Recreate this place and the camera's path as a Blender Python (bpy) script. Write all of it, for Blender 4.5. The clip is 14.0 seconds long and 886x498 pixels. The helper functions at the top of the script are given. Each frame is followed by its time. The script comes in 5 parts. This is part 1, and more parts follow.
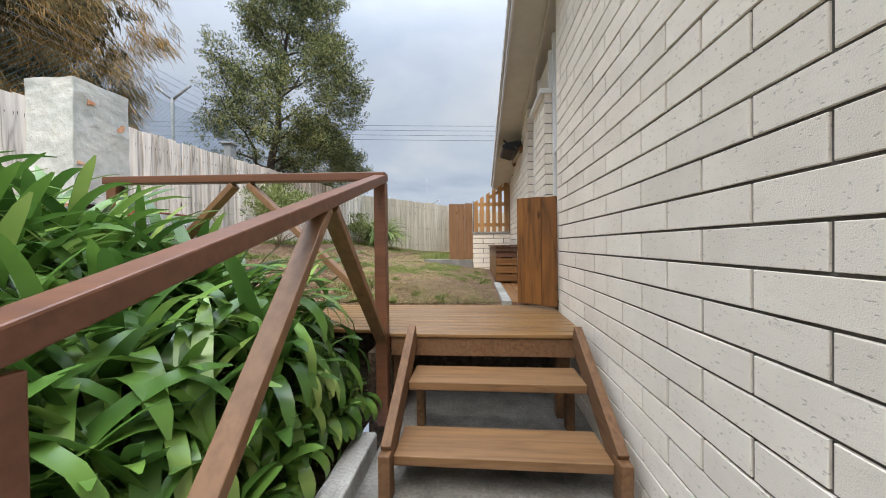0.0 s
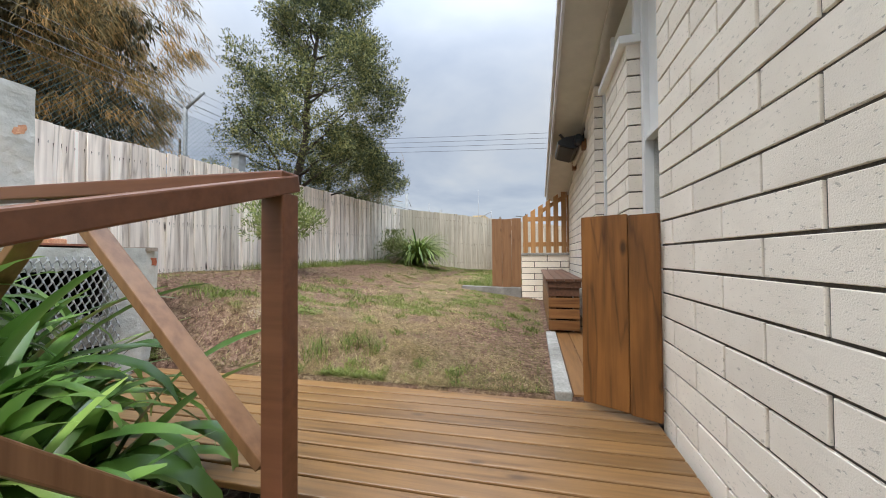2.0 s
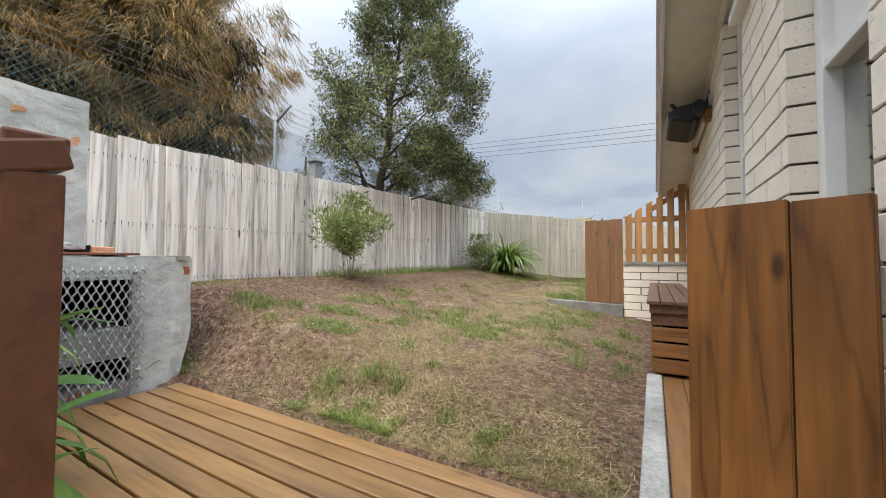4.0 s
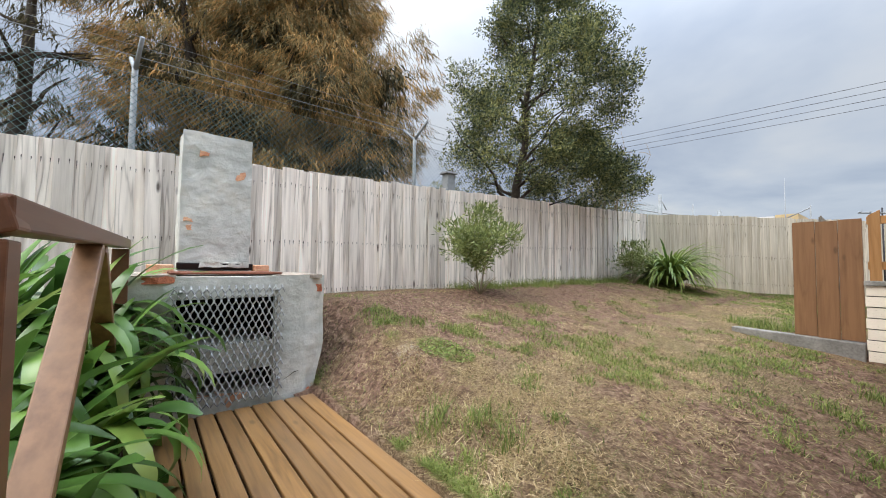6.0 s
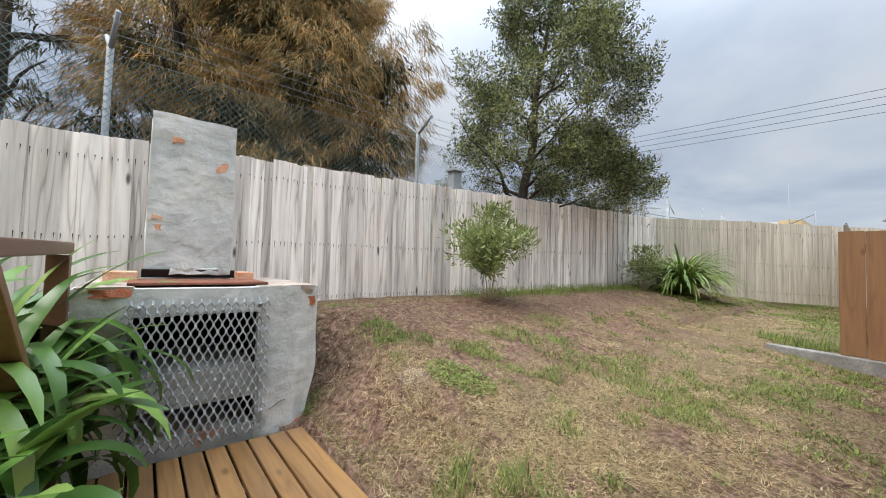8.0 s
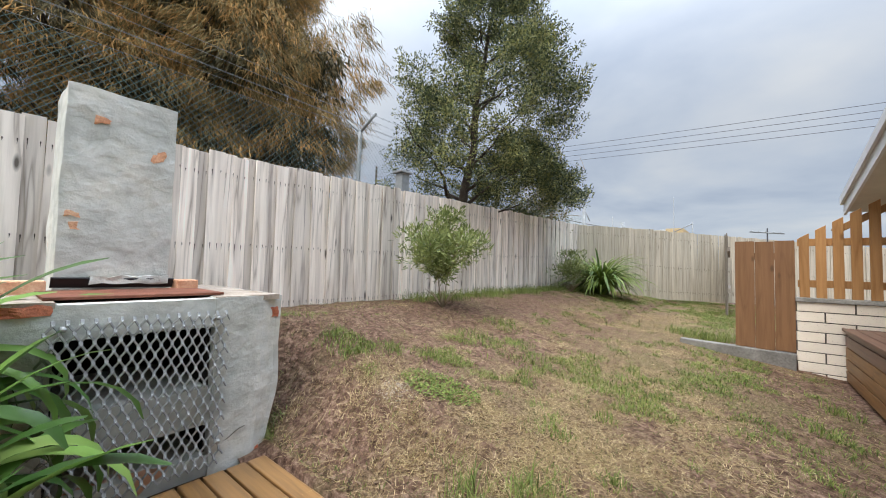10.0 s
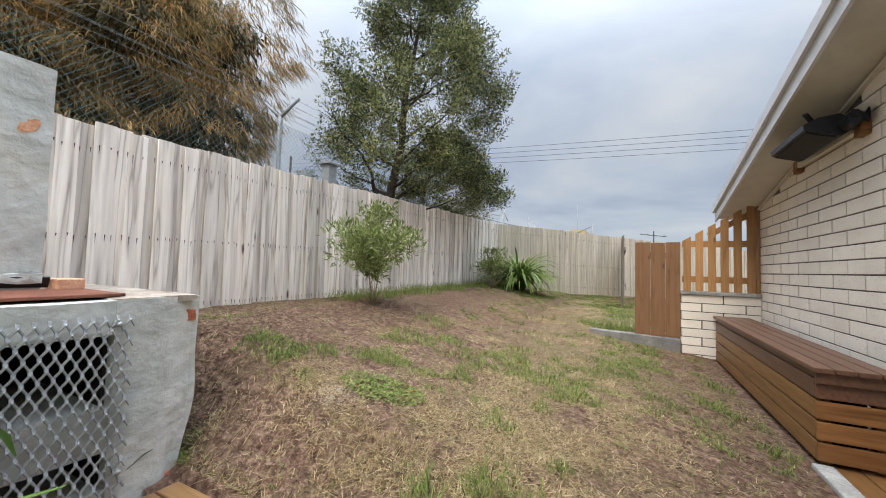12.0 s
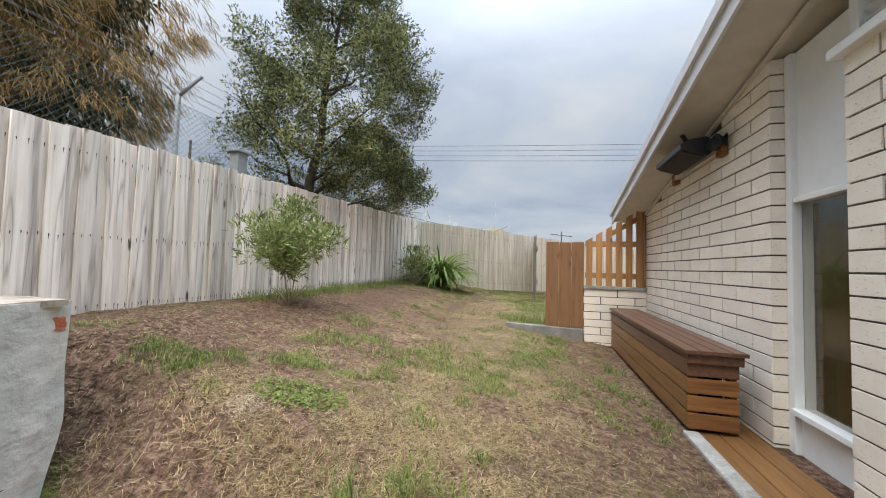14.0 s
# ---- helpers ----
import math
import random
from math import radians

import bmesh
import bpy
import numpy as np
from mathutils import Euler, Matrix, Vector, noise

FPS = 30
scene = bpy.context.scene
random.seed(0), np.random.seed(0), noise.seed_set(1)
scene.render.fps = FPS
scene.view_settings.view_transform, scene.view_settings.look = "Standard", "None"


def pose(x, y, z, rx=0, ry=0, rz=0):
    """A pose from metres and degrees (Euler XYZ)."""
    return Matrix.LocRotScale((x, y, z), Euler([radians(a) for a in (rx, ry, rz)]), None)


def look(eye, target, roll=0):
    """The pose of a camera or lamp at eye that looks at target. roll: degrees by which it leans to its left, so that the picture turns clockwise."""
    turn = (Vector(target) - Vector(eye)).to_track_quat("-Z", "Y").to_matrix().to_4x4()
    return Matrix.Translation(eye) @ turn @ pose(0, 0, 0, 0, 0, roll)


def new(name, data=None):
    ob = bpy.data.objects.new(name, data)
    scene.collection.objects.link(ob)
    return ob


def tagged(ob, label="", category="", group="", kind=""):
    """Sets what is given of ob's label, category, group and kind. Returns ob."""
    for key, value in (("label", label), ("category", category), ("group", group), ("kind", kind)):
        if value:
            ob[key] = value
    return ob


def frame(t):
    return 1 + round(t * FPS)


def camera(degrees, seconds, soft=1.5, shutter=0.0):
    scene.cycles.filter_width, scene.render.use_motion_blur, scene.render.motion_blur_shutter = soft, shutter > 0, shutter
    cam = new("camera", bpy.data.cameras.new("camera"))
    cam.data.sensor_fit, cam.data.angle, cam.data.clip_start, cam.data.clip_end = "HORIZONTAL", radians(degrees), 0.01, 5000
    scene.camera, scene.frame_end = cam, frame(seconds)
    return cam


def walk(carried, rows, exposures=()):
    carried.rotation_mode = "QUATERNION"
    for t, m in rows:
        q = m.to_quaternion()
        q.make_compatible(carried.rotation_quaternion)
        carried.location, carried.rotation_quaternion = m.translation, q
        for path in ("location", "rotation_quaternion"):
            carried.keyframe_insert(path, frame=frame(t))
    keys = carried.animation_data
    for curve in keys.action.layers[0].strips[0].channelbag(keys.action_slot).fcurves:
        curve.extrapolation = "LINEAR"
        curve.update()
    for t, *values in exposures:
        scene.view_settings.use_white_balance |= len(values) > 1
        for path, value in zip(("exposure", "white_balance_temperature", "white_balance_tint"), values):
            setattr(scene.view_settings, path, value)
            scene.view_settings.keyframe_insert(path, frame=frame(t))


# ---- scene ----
cam = camera(100.0, 14.0, 1.0)
EXPOSURE, KELVIN = 0.75, 6800
PATH = [
    (0, (-0.637, -2.182, 0.525), (-0.821, -0.19, 0.503), -0.7),
    (0.5, (-0.662, -1.826, 0.527), (-0.909, 0.159, 0.513), -0.4),
    (1, (-0.651, -1.5, 0.536), (-0.96, 0.476, 0.535), -0.6),
    (1.5, (-0.576, -1.114, 0.664), (-0.958, 0.849, 0.677), -0.7),
    (2, (-0.523, -0.915, 0.72), (-1.0, 1.027, 0.762), -0.4),
    (2.5, (-0.498, -0.703, 0.742), (-1.071, 1.213, 0.787), -0.2),
    (5, (-0.336, 0.001, 0.805), (-1.676, 1.484, 0.889), 0.5),
    (5.5, (-0.381, 0.08, 0.865), (-1.879, 1.403, 0.95), 0.6),
    (6, (-0.453, 0.143, 0.867), (-2.021, 1.383, 0.956), 0.6),
    (6.5, (-0.46, 0.251, 0.911), (-2.076, 1.425, 0.998), 0.8),
    (7, (-0.538, 0.29, 0.926), (-2.19, 1.415, 1.005), 1.2),
    (7.5, (-0.684, 0.296, 0.926), (-2.302, 1.468, 1.004), 1.4),
    (8, (-0.828, 0.289, 0.934), (-2.381, 1.545, 1.02), 1.5),
    (10.5, (-1.152, 0.065, 0.963), (-2.324, 1.682, 1.065), 1.6),
    (11, (-1.203, 0.058, 0.953), (-2.282, 1.740, 1.056), 1.6),
    (11.5, (-1.220, 0.058, 0.960), (-2.212, 1.791, 1.059), 1.6),
    (12, (-1.245, 0.058, 0.958), (-2.142, 1.843, 1.055), 1.7),
    (12.5, (-1.243, 0.058, 0.963), (-2.050, 1.885, 1.061), 1.5),
    (13, (-1.269, 0.058, 0.972), (-1.972, 1.929, 1.064), 1.5),
    (13.5, (-1.277, 0.058, 0.977), (-1.880, 1.963, 1.067), 1.5),
    (14, (-1.262, 0.058, 0.966), (-1.768, 1.991, 1.059), 1.6),
]
walk(cam, [(t, look(eye, target, roll)) for t, eye, target, roll in PATH], [(0, EXPOSURE, KELVIN, 10), (8, EXPOSURE, KELVIN, 10), (10.5, EXPOSURE - 0.06, KELVIN, 10), (14, EXPOSURE - 0.09, KELVIN, 10)])
SKY_STRENGTH, SKY_ZENITH, SUN_STRENGTH = 0.57, 12.8, 1.6

# ---- world and light ----
SUN_EL, SUN_AZ = radians(55), radians(186)
world = bpy.data.worlds.new("overcast")
scene.world = world
world.use_nodes = True
wn, wl = world.node_tree.nodes, world.node_tree.links
wn.clear()
w_out = wn.new("ShaderNodeOutputWorld")
w_bg = wn.new("ShaderNodeBackground")
w_sky = wn.new("ShaderNodeTexSky")
w_sky.sky_type, w_sky.sun_disc = "NISHITA", False
w_sky.sun_elevation, w_sky.sun_rotation = SUN_EL, SUN_AZ
w_tc = wn.new("ShaderNodeTexCoord")
w_sep = wn.new("ShaderNodeSeparateXYZ")
wl.new(w_tc.outputs["Generated"], w_sep.inputs[0])


def w_math(op, a, b=None, clamp=False):
    n = wn.new("ShaderNodeMath")
    n.operation, n.use_clamp = op, clamp
    for i, v in enumerate((a, b)):
        if v is None:
            continue
        if isinstance(v, (int, float)):
            n.inputs[i].default_value = v
        else:
            wl.new(v, n.inputs[i])
    return n.outputs[0]


# a cloud sheet seen in perspective: direction divided by its height
up = w_math("MAXIMUM", w_sep.outputs[2], 0.0)
den = w_math("ADD", up, 0.16)
w_vec = wn.new("ShaderNodeCombineXYZ")
wl.new(w_math("DIVIDE", w_sep.outputs[0], den), w_vec.inputs[0])
wl.new(w_math("DIVIDE", w_sep.outputs[1], den), w_vec.inputs[1])
w_noise = wn.new("ShaderNodeTexNoise")
w_noise.inputs["Scale"].default_value = 0.75
w_noise.inputs["Detail"].default_value = 6
w_noise.inputs["Roughness"].default_value = 0.52
w_noise.inputs["Distortion"].default_value = 0.25
wl.new(w_vec.outputs[0], w_noise.inputs["Vector"])
w_ramp = wn.new("ShaderNodeValToRGB")
els = w_ramp.color_ramp.elements
els[0].position, els[0].color = 0.36, (0.40, 0.49, 0.65, 1)
els[1].position, els[1].color = 0.66, (0.71, 0.765, 0.835, 1)
mid = els.new(0.5)
mid.color = (0.55, 0.635, 0.77, 1)
wl.new(w_noise.outputs["Fac"], w_ramp.inputs[0])
# an overcast sky grows brighter towards the zenith
w_gain = w_math("MULTIPLY_ADD", w_math("POWER", up, 4.6), SKY_ZENITH)
w_gain.node.inputs[2].default_value = 1.0
w_scale = wn.new("ShaderNodeVectorMath")
w_scale.operation = "SCALE"
wl.new(w_ramp.outputs[0], w_scale.inputs[0])
wl.new(w_gain, w_scale.inputs["Scale"])
w_skys = wn.new("ShaderNodeVectorMath")
w_skys.operation = "SCALE"
w_skys.inputs["Scale"].default_value = 0.1
wl.new(w_sky.outputs[0], w_skys.inputs[0])
w_mix = wn.new("ShaderNodeMix")
w_mix.data_type = "RGBA"
w_mix.inputs["Factor"].default_value = 0.88
wl.new(w_skys.outputs[0], w_mix.inputs["A"])
wl.new(w_scale.outputs[0], w_mix.inputs["B"])
wl.new(w_mix.outputs["Result"], w_bg.inputs["Color"])
w_bg.inputs["Strength"].default_value = SKY_STRENGTH
wl.new(w_bg.outputs[0], w_out.inputs[0])

sun = new("sun", bpy.data.lights.new("sun", "SUN"))
sun.data.energy, sun.data.angle, sun.data.color = SUN_STRENGTH, radians(35), (1.0, 0.95, 0.87)
sun.matrix_world = look((0, 0, 12), (math.sin(SUN_AZ) * -6, -math.cos(SUN_AZ) * 6, 12 - 6 * math.tan(SUN_EL)))

# ---- materials ----
def shade(name, rough=0.8, metal=0.0, spec=0.3):
    m = bpy.data.materials.new(name)
    m.use_nodes = True
    b = m.node_tree.nodes["Principled BSDF"]
    b.inputs["Roughness"].default_value = rough
    b.inputs["Metallic"].default_value = metal
    b.inputs["Specular IOR Level"].default_value = spec
    return m, m.node_tree.nodes, m.node_tree.links, b


def noise_node(n, l, scale, detail=4, stretch=(1, 1, 1), rough=0.55, offset=None, coord="Object"):
    tc, mp, t = n.new("ShaderNodeTexCoord"), n.new("ShaderNodeMapping"), n.new("ShaderNodeTexNoise")
    mp.inputs["Scale"].default_value = stretch
    l.new(tc.outputs[coord], mp.inputs["Vector"])
    if offset is not None:
        l.new(offset, mp.inputs["Location"])
    l.new(mp.outputs[0], t.inputs["Vector"])
    t.inputs["Scale"].default_value, t.inputs["Detail"].default_value, t.inputs["Roughness"].default_value = scale, detail, rough
    return t.outputs["Fac"]


def ramp_node(n, l, fac, stops):
    r = n.new("ShaderNodeValToRGB")
    e = r.color_ramp.elements
    while len(e) < len(stops):
        e.new(0.5)
    for el, (p, c) in zip(e, stops):
        el.position, el.color = p, (*c, 1)
    l.new(fac, r.inputs[0])
    return r.outputs[0]


def mix_node(n, l, fac, a, b, blend="MIX"):
    x = n.new("ShaderNodeMix")
    x.data_type, x.blend_type = "RGBA", blend
    for key, v in (("Factor", fac), ("A", a), ("B", b)):
        if isinstance(v, (int, float)):
            x.inputs[key].default_value = v
        elif isinstance(v, tuple):
            x.inputs[key].default_value = (*v, 1)
        else:
            l.new(v, x.inputs[key])
    return x.outputs["Result"]


def bump_node(n, l, b, height, strength=0.3, dist=0.01):
    p = n.new("ShaderNodeBump")
    p.inputs["Strength"].default_value, p.inputs["Distance"].default_value = strength, dist
    l.new(height, p.inputs["Height"])
    l.new(p.outputs[0], b.inputs["Normal"])


def rand_value(n, l, lo, hi, island=False):
    """A grey factor that differs from piece to piece."""
    if island:
        src = n.new("ShaderNodeNewGeometry").outputs["Random Per Island"]
    else:
        src = n.new("ShaderNodeObjectInfo").outputs["Random"]
    r = n.new("ShaderNodeMapRange")
    r.inputs["To Min"].default_value, r.inputs["To Max"].default_value = lo, hi
    l.new(src, r.inputs["Value"])
    return r.outputs[0], src


def value_scale(n, l, col, fac):
    h = n.new("ShaderNodeHueSaturation")
    l.new(col, h.inputs["Color"])
    l.new(fac, h.inputs["Value"])
    return h.outputs[0]


def timber(name, dark, light, grain, rough=0.6, spec=0.3, axis=0, vary=(0.85, 1.15), bump=0.25, island=False, fine=45, knots=0.0, wavy=0.0):
    """Wood whose grain runs along the given axis of the piece."""
    m, n, l, b = shade(name, rough, 0, spec)
    st = [1.0, 1.0, 1.0]
    st[axis] = 0.06
    fac, src = rand_value(n, l, *vary, island=island)
    wide = n.new("ShaderNodeMath")
    wide.operation = "MULTIPLY"
    l.new(src, wide.inputs[0])
    wide.inputs[1].default_value = 37.0
    g1 = noise_node(n, l, fine, 5, tuple(st), 0.6, wide.outputs[0])
    if wavy:
        # flat-sawn figure: long arches across the board
        g3 = noise_node(n, l, 9.0, 3, tuple(1.0 if q == 1.0 else 0.09 for q in st), 0.4, wide.outputs[0])
        sn, ab = n.new("ShaderNodeMath"), n.new("ShaderNodeMath")
        sn.operation, ab.operation = "MULTIPLY", "PINGPONG"
        l.new(g3, sn.inputs[0])
        sn.inputs[1].default_value, ab.inputs[1].default_value = 11.0, 1.0
        l.new(sn.outputs[0], ab.inputs[0])
        g1 = mix_node(n, l, wavy, g1, ramp_node(n, l, ab.outputs[0], [(0.0, (0.2, 0.2, 0.2)), (0.25, (0.6, 0.6, 0.6)), (1.0, (0.75, 0.75, 0.75))]))
    g2 = noise_node(n, l, 6, 3, (1 if axis else 0.4, 1, 1 if axis != 2 else 0.4), 0.5, wide.outputs[0])
    c = ramp_node(n, l, g1, [(0.3, dark), (0.62, light)])
    c = mix_node(n, l, ramp_node(n, l, g2, [(0.35, (0, 0, 0)), (0.7, (1, 1, 1))]), c, mix_node(n, l, 0.55, c, grain))
    if knots:
        v = n.new("ShaderNodeTexVoronoi")
        v.inputs["Scale"].default_value = 3.2
        tc, mp = n.new("ShaderNodeTexCoord"), n.new("ShaderNodeMapping")
        st2 = [2.2, 2.2, 2.2]
        st2[axis] = 0.9
        mp.inputs["Scale"].default_value = st2
        l.new(tc.outputs["Object"], mp.inputs["Vector"])
        l.new(wide.outputs[0], mp.inputs["Location"])
        l.new(mp.outputs[0], v.inputs["Vector"])
        k = ramp_node(n, l, v.outputs["Distance"], [(0.05, (knots, knots, knots)), (0.13, (0, 0, 0))])
        c = mix_node(n, l, k, c, tuple(x * 0.35 for x in dark))
    c = value_scale(n, l, c, fac)
    l.new(c, b.inputs["Base Color"])
    bump_node(n, l, b, g1, bump, 0.004)
    return m


def stained(name, stops, rough=0.9, scale=3.0, fine=60, bump=0.4, spec=0.2, vary=None, dist=0.008):
    """A mineral surface: broad stains, fine grain, relief."""
    m, n, l, b = shade(name, rough, 0, spec)
    a = noise_node(n, l, scale, 6, rough=0.62)
    f = noise_node(n, l, fine, 5, rough=0.6)
    c = ramp_node(n, l, a, stops)
    c = mix_node(n, l, 0.35, c, ramp_node(n, l, f, [(0.35, (0.35, 0.35, 0.35)), (0.65, (0.9, 0.9, 0.9))]), "OVERLAY")
    if vary:
        fac, _ = rand_value(n, l, *vary)
        c = value_scale(n, l, c, fac)
    l.new(c, b.inputs["Base Color"])
    bump_node(n, l, b, f, bump, dist)
    return m


def plain(name, col, rough=0.5, metal=0.0, spec=0.4, amount=0.12, scale=8.0, bump=0.08):
    m, n, l, b = shade(name, rough, metal, spec)
    a = noise_node(n, l, scale, 5)
    c = ramp_node(n, l, a, [(0.3, tuple(v * (1 - amount) for v in col)), (0.7, tuple(min(1, v * (1 + amount)) for v in col))])
    l.new(c, b.inputs["Base Color"])
    bump_node(n, l, b, noise_node(n, l, scale * 12, 3), bump, 0.003)
    return m




def brick_mat():
    """Smooth-faced cream concrete with scattered pits and drag marks."""
    m, n, l, b = shade("cream_concrete_brick", 0.88, 0, 0.18)
    info = n.new("ShaderNodeObjectInfo")
    far = n.new("ShaderNodeMath")
    far.operation = "MULTIPLY"
    far.inputs[1].default_value = 53.0
    l.new(info.outputs["Random"], far.inputs[0])
    a = noise_node(n, l, 3.0, 4, rough=0.5, offset=far.outputs[0])
    pits = noise_node(n, l, 95, 4, (1, 0.5, 1.2), 0.6, far.outputs[0])
    drag = noise_node(n, l, 38, 4, (1, 0.35, 1.3), 0.6, far.outputs[0])
    grain = noise_node(n, l, 240, 3, rough=0.6)
    c = ramp_node(n, l, a, [(0.3, (0.78, 0.70, 0.595)), (0.7, (0.88, 0.80, 0.69))])
    hole = ramp_node(n, l, pits, [(0.61, (0, 0, 0)), (0.68, (1, 1, 1))])
    c = mix_node(n, l, mix_node(n, l, 0.5, (0, 0, 0), hole), c, (0.30, 0.26, 0.21))
    c = mix_node(n, l, ramp_node(n, l, drag, [(0.56, (0, 0, 0)), (0.7, (0.22, 0.22, 0.22))]), c, (0.62, 0.56, 0.47))
    fac, _ = rand_value(n, l, 0.94, 1.04)
    c = value_scale(n, l, c, fac)
    l.new(c, b.inputs["Base Color"])
    s = n.new("ShaderNodeMath")
    s.operation = "MULTIPLY_ADD"
    l.new(hole, s.inputs[0])
    s.inputs[1].default_value = -1.3
    l.new(grain, s.inputs[2])
    bump_node(n, l, b, mix_node(n, l, 0.2, s.outputs[0], drag), 0.45, 0.004)
    return m


M_BRICK = brick_mat()
M_MORTAR = stained("dark_grey_mortar", [(0.3, (0.06, 0.054, 0.047)), (0.7, (0.145, 0.13, 0.114))], 0.95, 6, 90, 0.5)
M_WHITE = plain("white_gloss_paint", (0.78, 0.78, 0.76), 0.35, 0, 0.4, 0.04)
M_SOFFIT = plain("cream_soffit_paint", (0.60, 0.56, 0.49), 0.6, 0, 0.2, 0.06)
M_FASCIA = plain("grey_white_fascia_metal", (0.66, 0.66, 0.66), 0.4, 0.0, 0.5, 0.05)
M_DECK = timber("oiled_deck_timber", (0.094, 0.045, 0.0145), (0.225, 0.119, 0.041), (0.209, 0.119, 0.056), 0.36, 0.5, 0, (0.8, 1.15), 0.2, knots=0.6, wavy=0.25)
M_TREAD = timber("worn_tread_timber", (0.12, 0.058, 0.024), (0.25, 0.135, 0.06), (0.20, 0.115, 0.058), 0.48, 0.35, 0, (0.9, 1.1), 0.2, knots=0.7, wavy=0.25)
M_STRING = timber("stained_stringer_timber", (0.095, 0.046, 0.022), (0.19, 0.098, 0.046), (0.15, 0.085, 0.047), 0.6, 0.3, 1, (0.9, 1.1), 0.2)
M_RAIL = timber("brown_stained_rail_timber", (0.105, 0.040, 0.020), (0.17, 0.068, 0.034), (0.15, 0.065, 0.035), 0.42, 0.45, 0, (0.92, 1.08), 0.12, fine=30)
M_BRACE = timber("orange_brown_brace_timber", (0.135, 0.062, 0.028), (0.225, 0.115, 0.055), (0.205, 0.115, 0.06), 0.45, 0.4, 2, (0.95, 1.05), 0.12, fine=30)
M_GATE = timber("oiled_gate_timber", (0.075, 0.030, 0.009), (0.27, 0.112, 0.030), (0.10, 0.042, 0.013), 0.5, 0.35, 2, (0.85, 1.1), 0.2, knots=0.8, fine=35, wavy=0.35)
M_GATE2 = timber("brown_gate_timber", (0.14, 0.07, 0.032), (0.24, 0.125, 0.06), (0.20, 0.10, 0.05), 0.6, 0.3, 2, (0.9, 1.1), 0.2, knots=0.6, fine=35, wavy=0.25)
M_SLAT = timber("honey_slat_timber", (0.28, 0.13, 0.045), (0.44, 0.23, 0.09), (0.38, 0.2, 0.08), 0.55, 0.3, 2, (0.85, 1.1), 0.2, knots=0.6, wavy=0.25)
M_BENCHTOP = timber("dark_oiled_bench_timber", (0.080, 0.036, 0.021), (0.155, 0.073, 0.041), (0.13, 0.068, 0.042), 0.45, 0.4, 1, (0.9, 1.12), 0.2)
M_BENCH = timber("oiled_bench_timber", (0.125, 0.056, 0.018), (0.255, 0.125, 0.043), (0.20, 0.098, 0.036), 0.5, 0.35, 1, (0.88, 1.1), 0.2, knots=0.5, wavy=0.25)
M_BENCHX = timber("oiled_bench_end_timber", (0.125, 0.05, 0.016), (0.255, 0.115, 0.038), (0.20, 0.088, 0.03), 0.5, 0.35, 0, (0.88, 1.1), 0.2, knots=0.5)
M_PALING = timber("weathered_grey_paling", (0.32, 0.27, 0.23), (0.95, 0.87, 0.79), (0.74, 0.65, 0.56), 0.9, 0.1, 2, (0.74, 1.2), 0.8, fine=24, knots=0.95, wavy=0.4)
M_PALING_B = timber("weathered_tan_paling", (0.27, 0.235, 0.185), (0.60, 0.55, 0.455), (0.46, 0.415, 0.335), 0.9, 0.1, 2, (0.85, 1.1), 0.4, fine=32, knots=0.6, wavy=0.2)
# about half the tan paling's colour, for the return fence only
M_PALING_C = timber("dark_grey_paling", (0.10, 0.088, 0.072), (0.27, 0.24, 0.20), (0.19, 0.168, 0.14), 0.9, 0.1, 2, (0.85, 1.1), 0.4, fine=32, knots=0.6, wavy=0.2)
M_NAIL = plain("rusty_nail_stain", (0.06, 0.052, 0.046), 0.9, 0, 0.1, 0.2)
M_RAILGREY = timber("grey_fence_rail", (0.2, 0.18, 0.155), (0.34, 0.31, 0.28), (0.27, 0.24, 0.21), 0.9, 0.1, 1)
M_CONC = stained("pale_concrete", [(0.3, (0.24, 0.232, 0.215)), (0.7, (0.42, 0.41, 0.385))], 0.9, 4, 80, 0.35)
M_STRIP = stained("grey_concrete_strip", [(0.3, (0.17, 0.165, 0.15)), (0.7, (0.34, 0.33, 0.305))], 0.9, 5, 70, 0.35)
M_PATH = stained("damp_concrete_path", [(0.32, (0.13, 0.122, 0.112)), (0.7, (0.25, 0.24, 0.222))], 0.85, 5, 60, 0.3)
M_FIREBRICK = stained("red_clay_brick", [(0.3, (0.56, 0.25, 0.14)), (0.7, (0.72, 0.43, 0.28))], 0.9, 10, 90, 0.5)
M_REDBRICK = stained("bare_red_brick", [(0.3, (0.36, 0.11, 0.06)), (0.7, (0.55, 0.20, 0.12))], 0.9, 14, 90, 0.5)
M_STEEL = plain("galvanised_steel", (0.31, 0.32, 0.32), 0.5, 0.25, 0.5, 0.3, 20)
M_GALV = plain("galvanised_pipe", (0.26, 0.28, 0.29), 0.6, 0.1, 0.4, 0.2, 14)
M_RUST = stained("rusty_hotplate_steel", [(0.3, (0.09, 0.035, 0.022)), (0.7, (0.20, 0.075, 0.045))], 0.7, 8, 70, 0.4)
# soot of the firebox; also paints the shade inside bench and vent
M_SOOT_SHADE = stained("firebox_soot_and_shade", [(0.3, (0.012, 0.011, 0.01)), (0.7, (0.035, 0.03, 0.028))], 0.95, 5, 40, 0.4)
M_BLACK = plain("black_powder_coat", (0.016, 0.017, 0.019), 0.4, 0.0, 0.4, 0.2)
M_REFLECT = plain("dark_reflector_steel", (0.03, 0.029, 0.028), 0.6, 0.0, 0.2, 0.15)
M_WIRE = plain("green_coated_wire", (0.10, 0.17, 0.165), 0.5, 0.1, 0.4, 0.2)
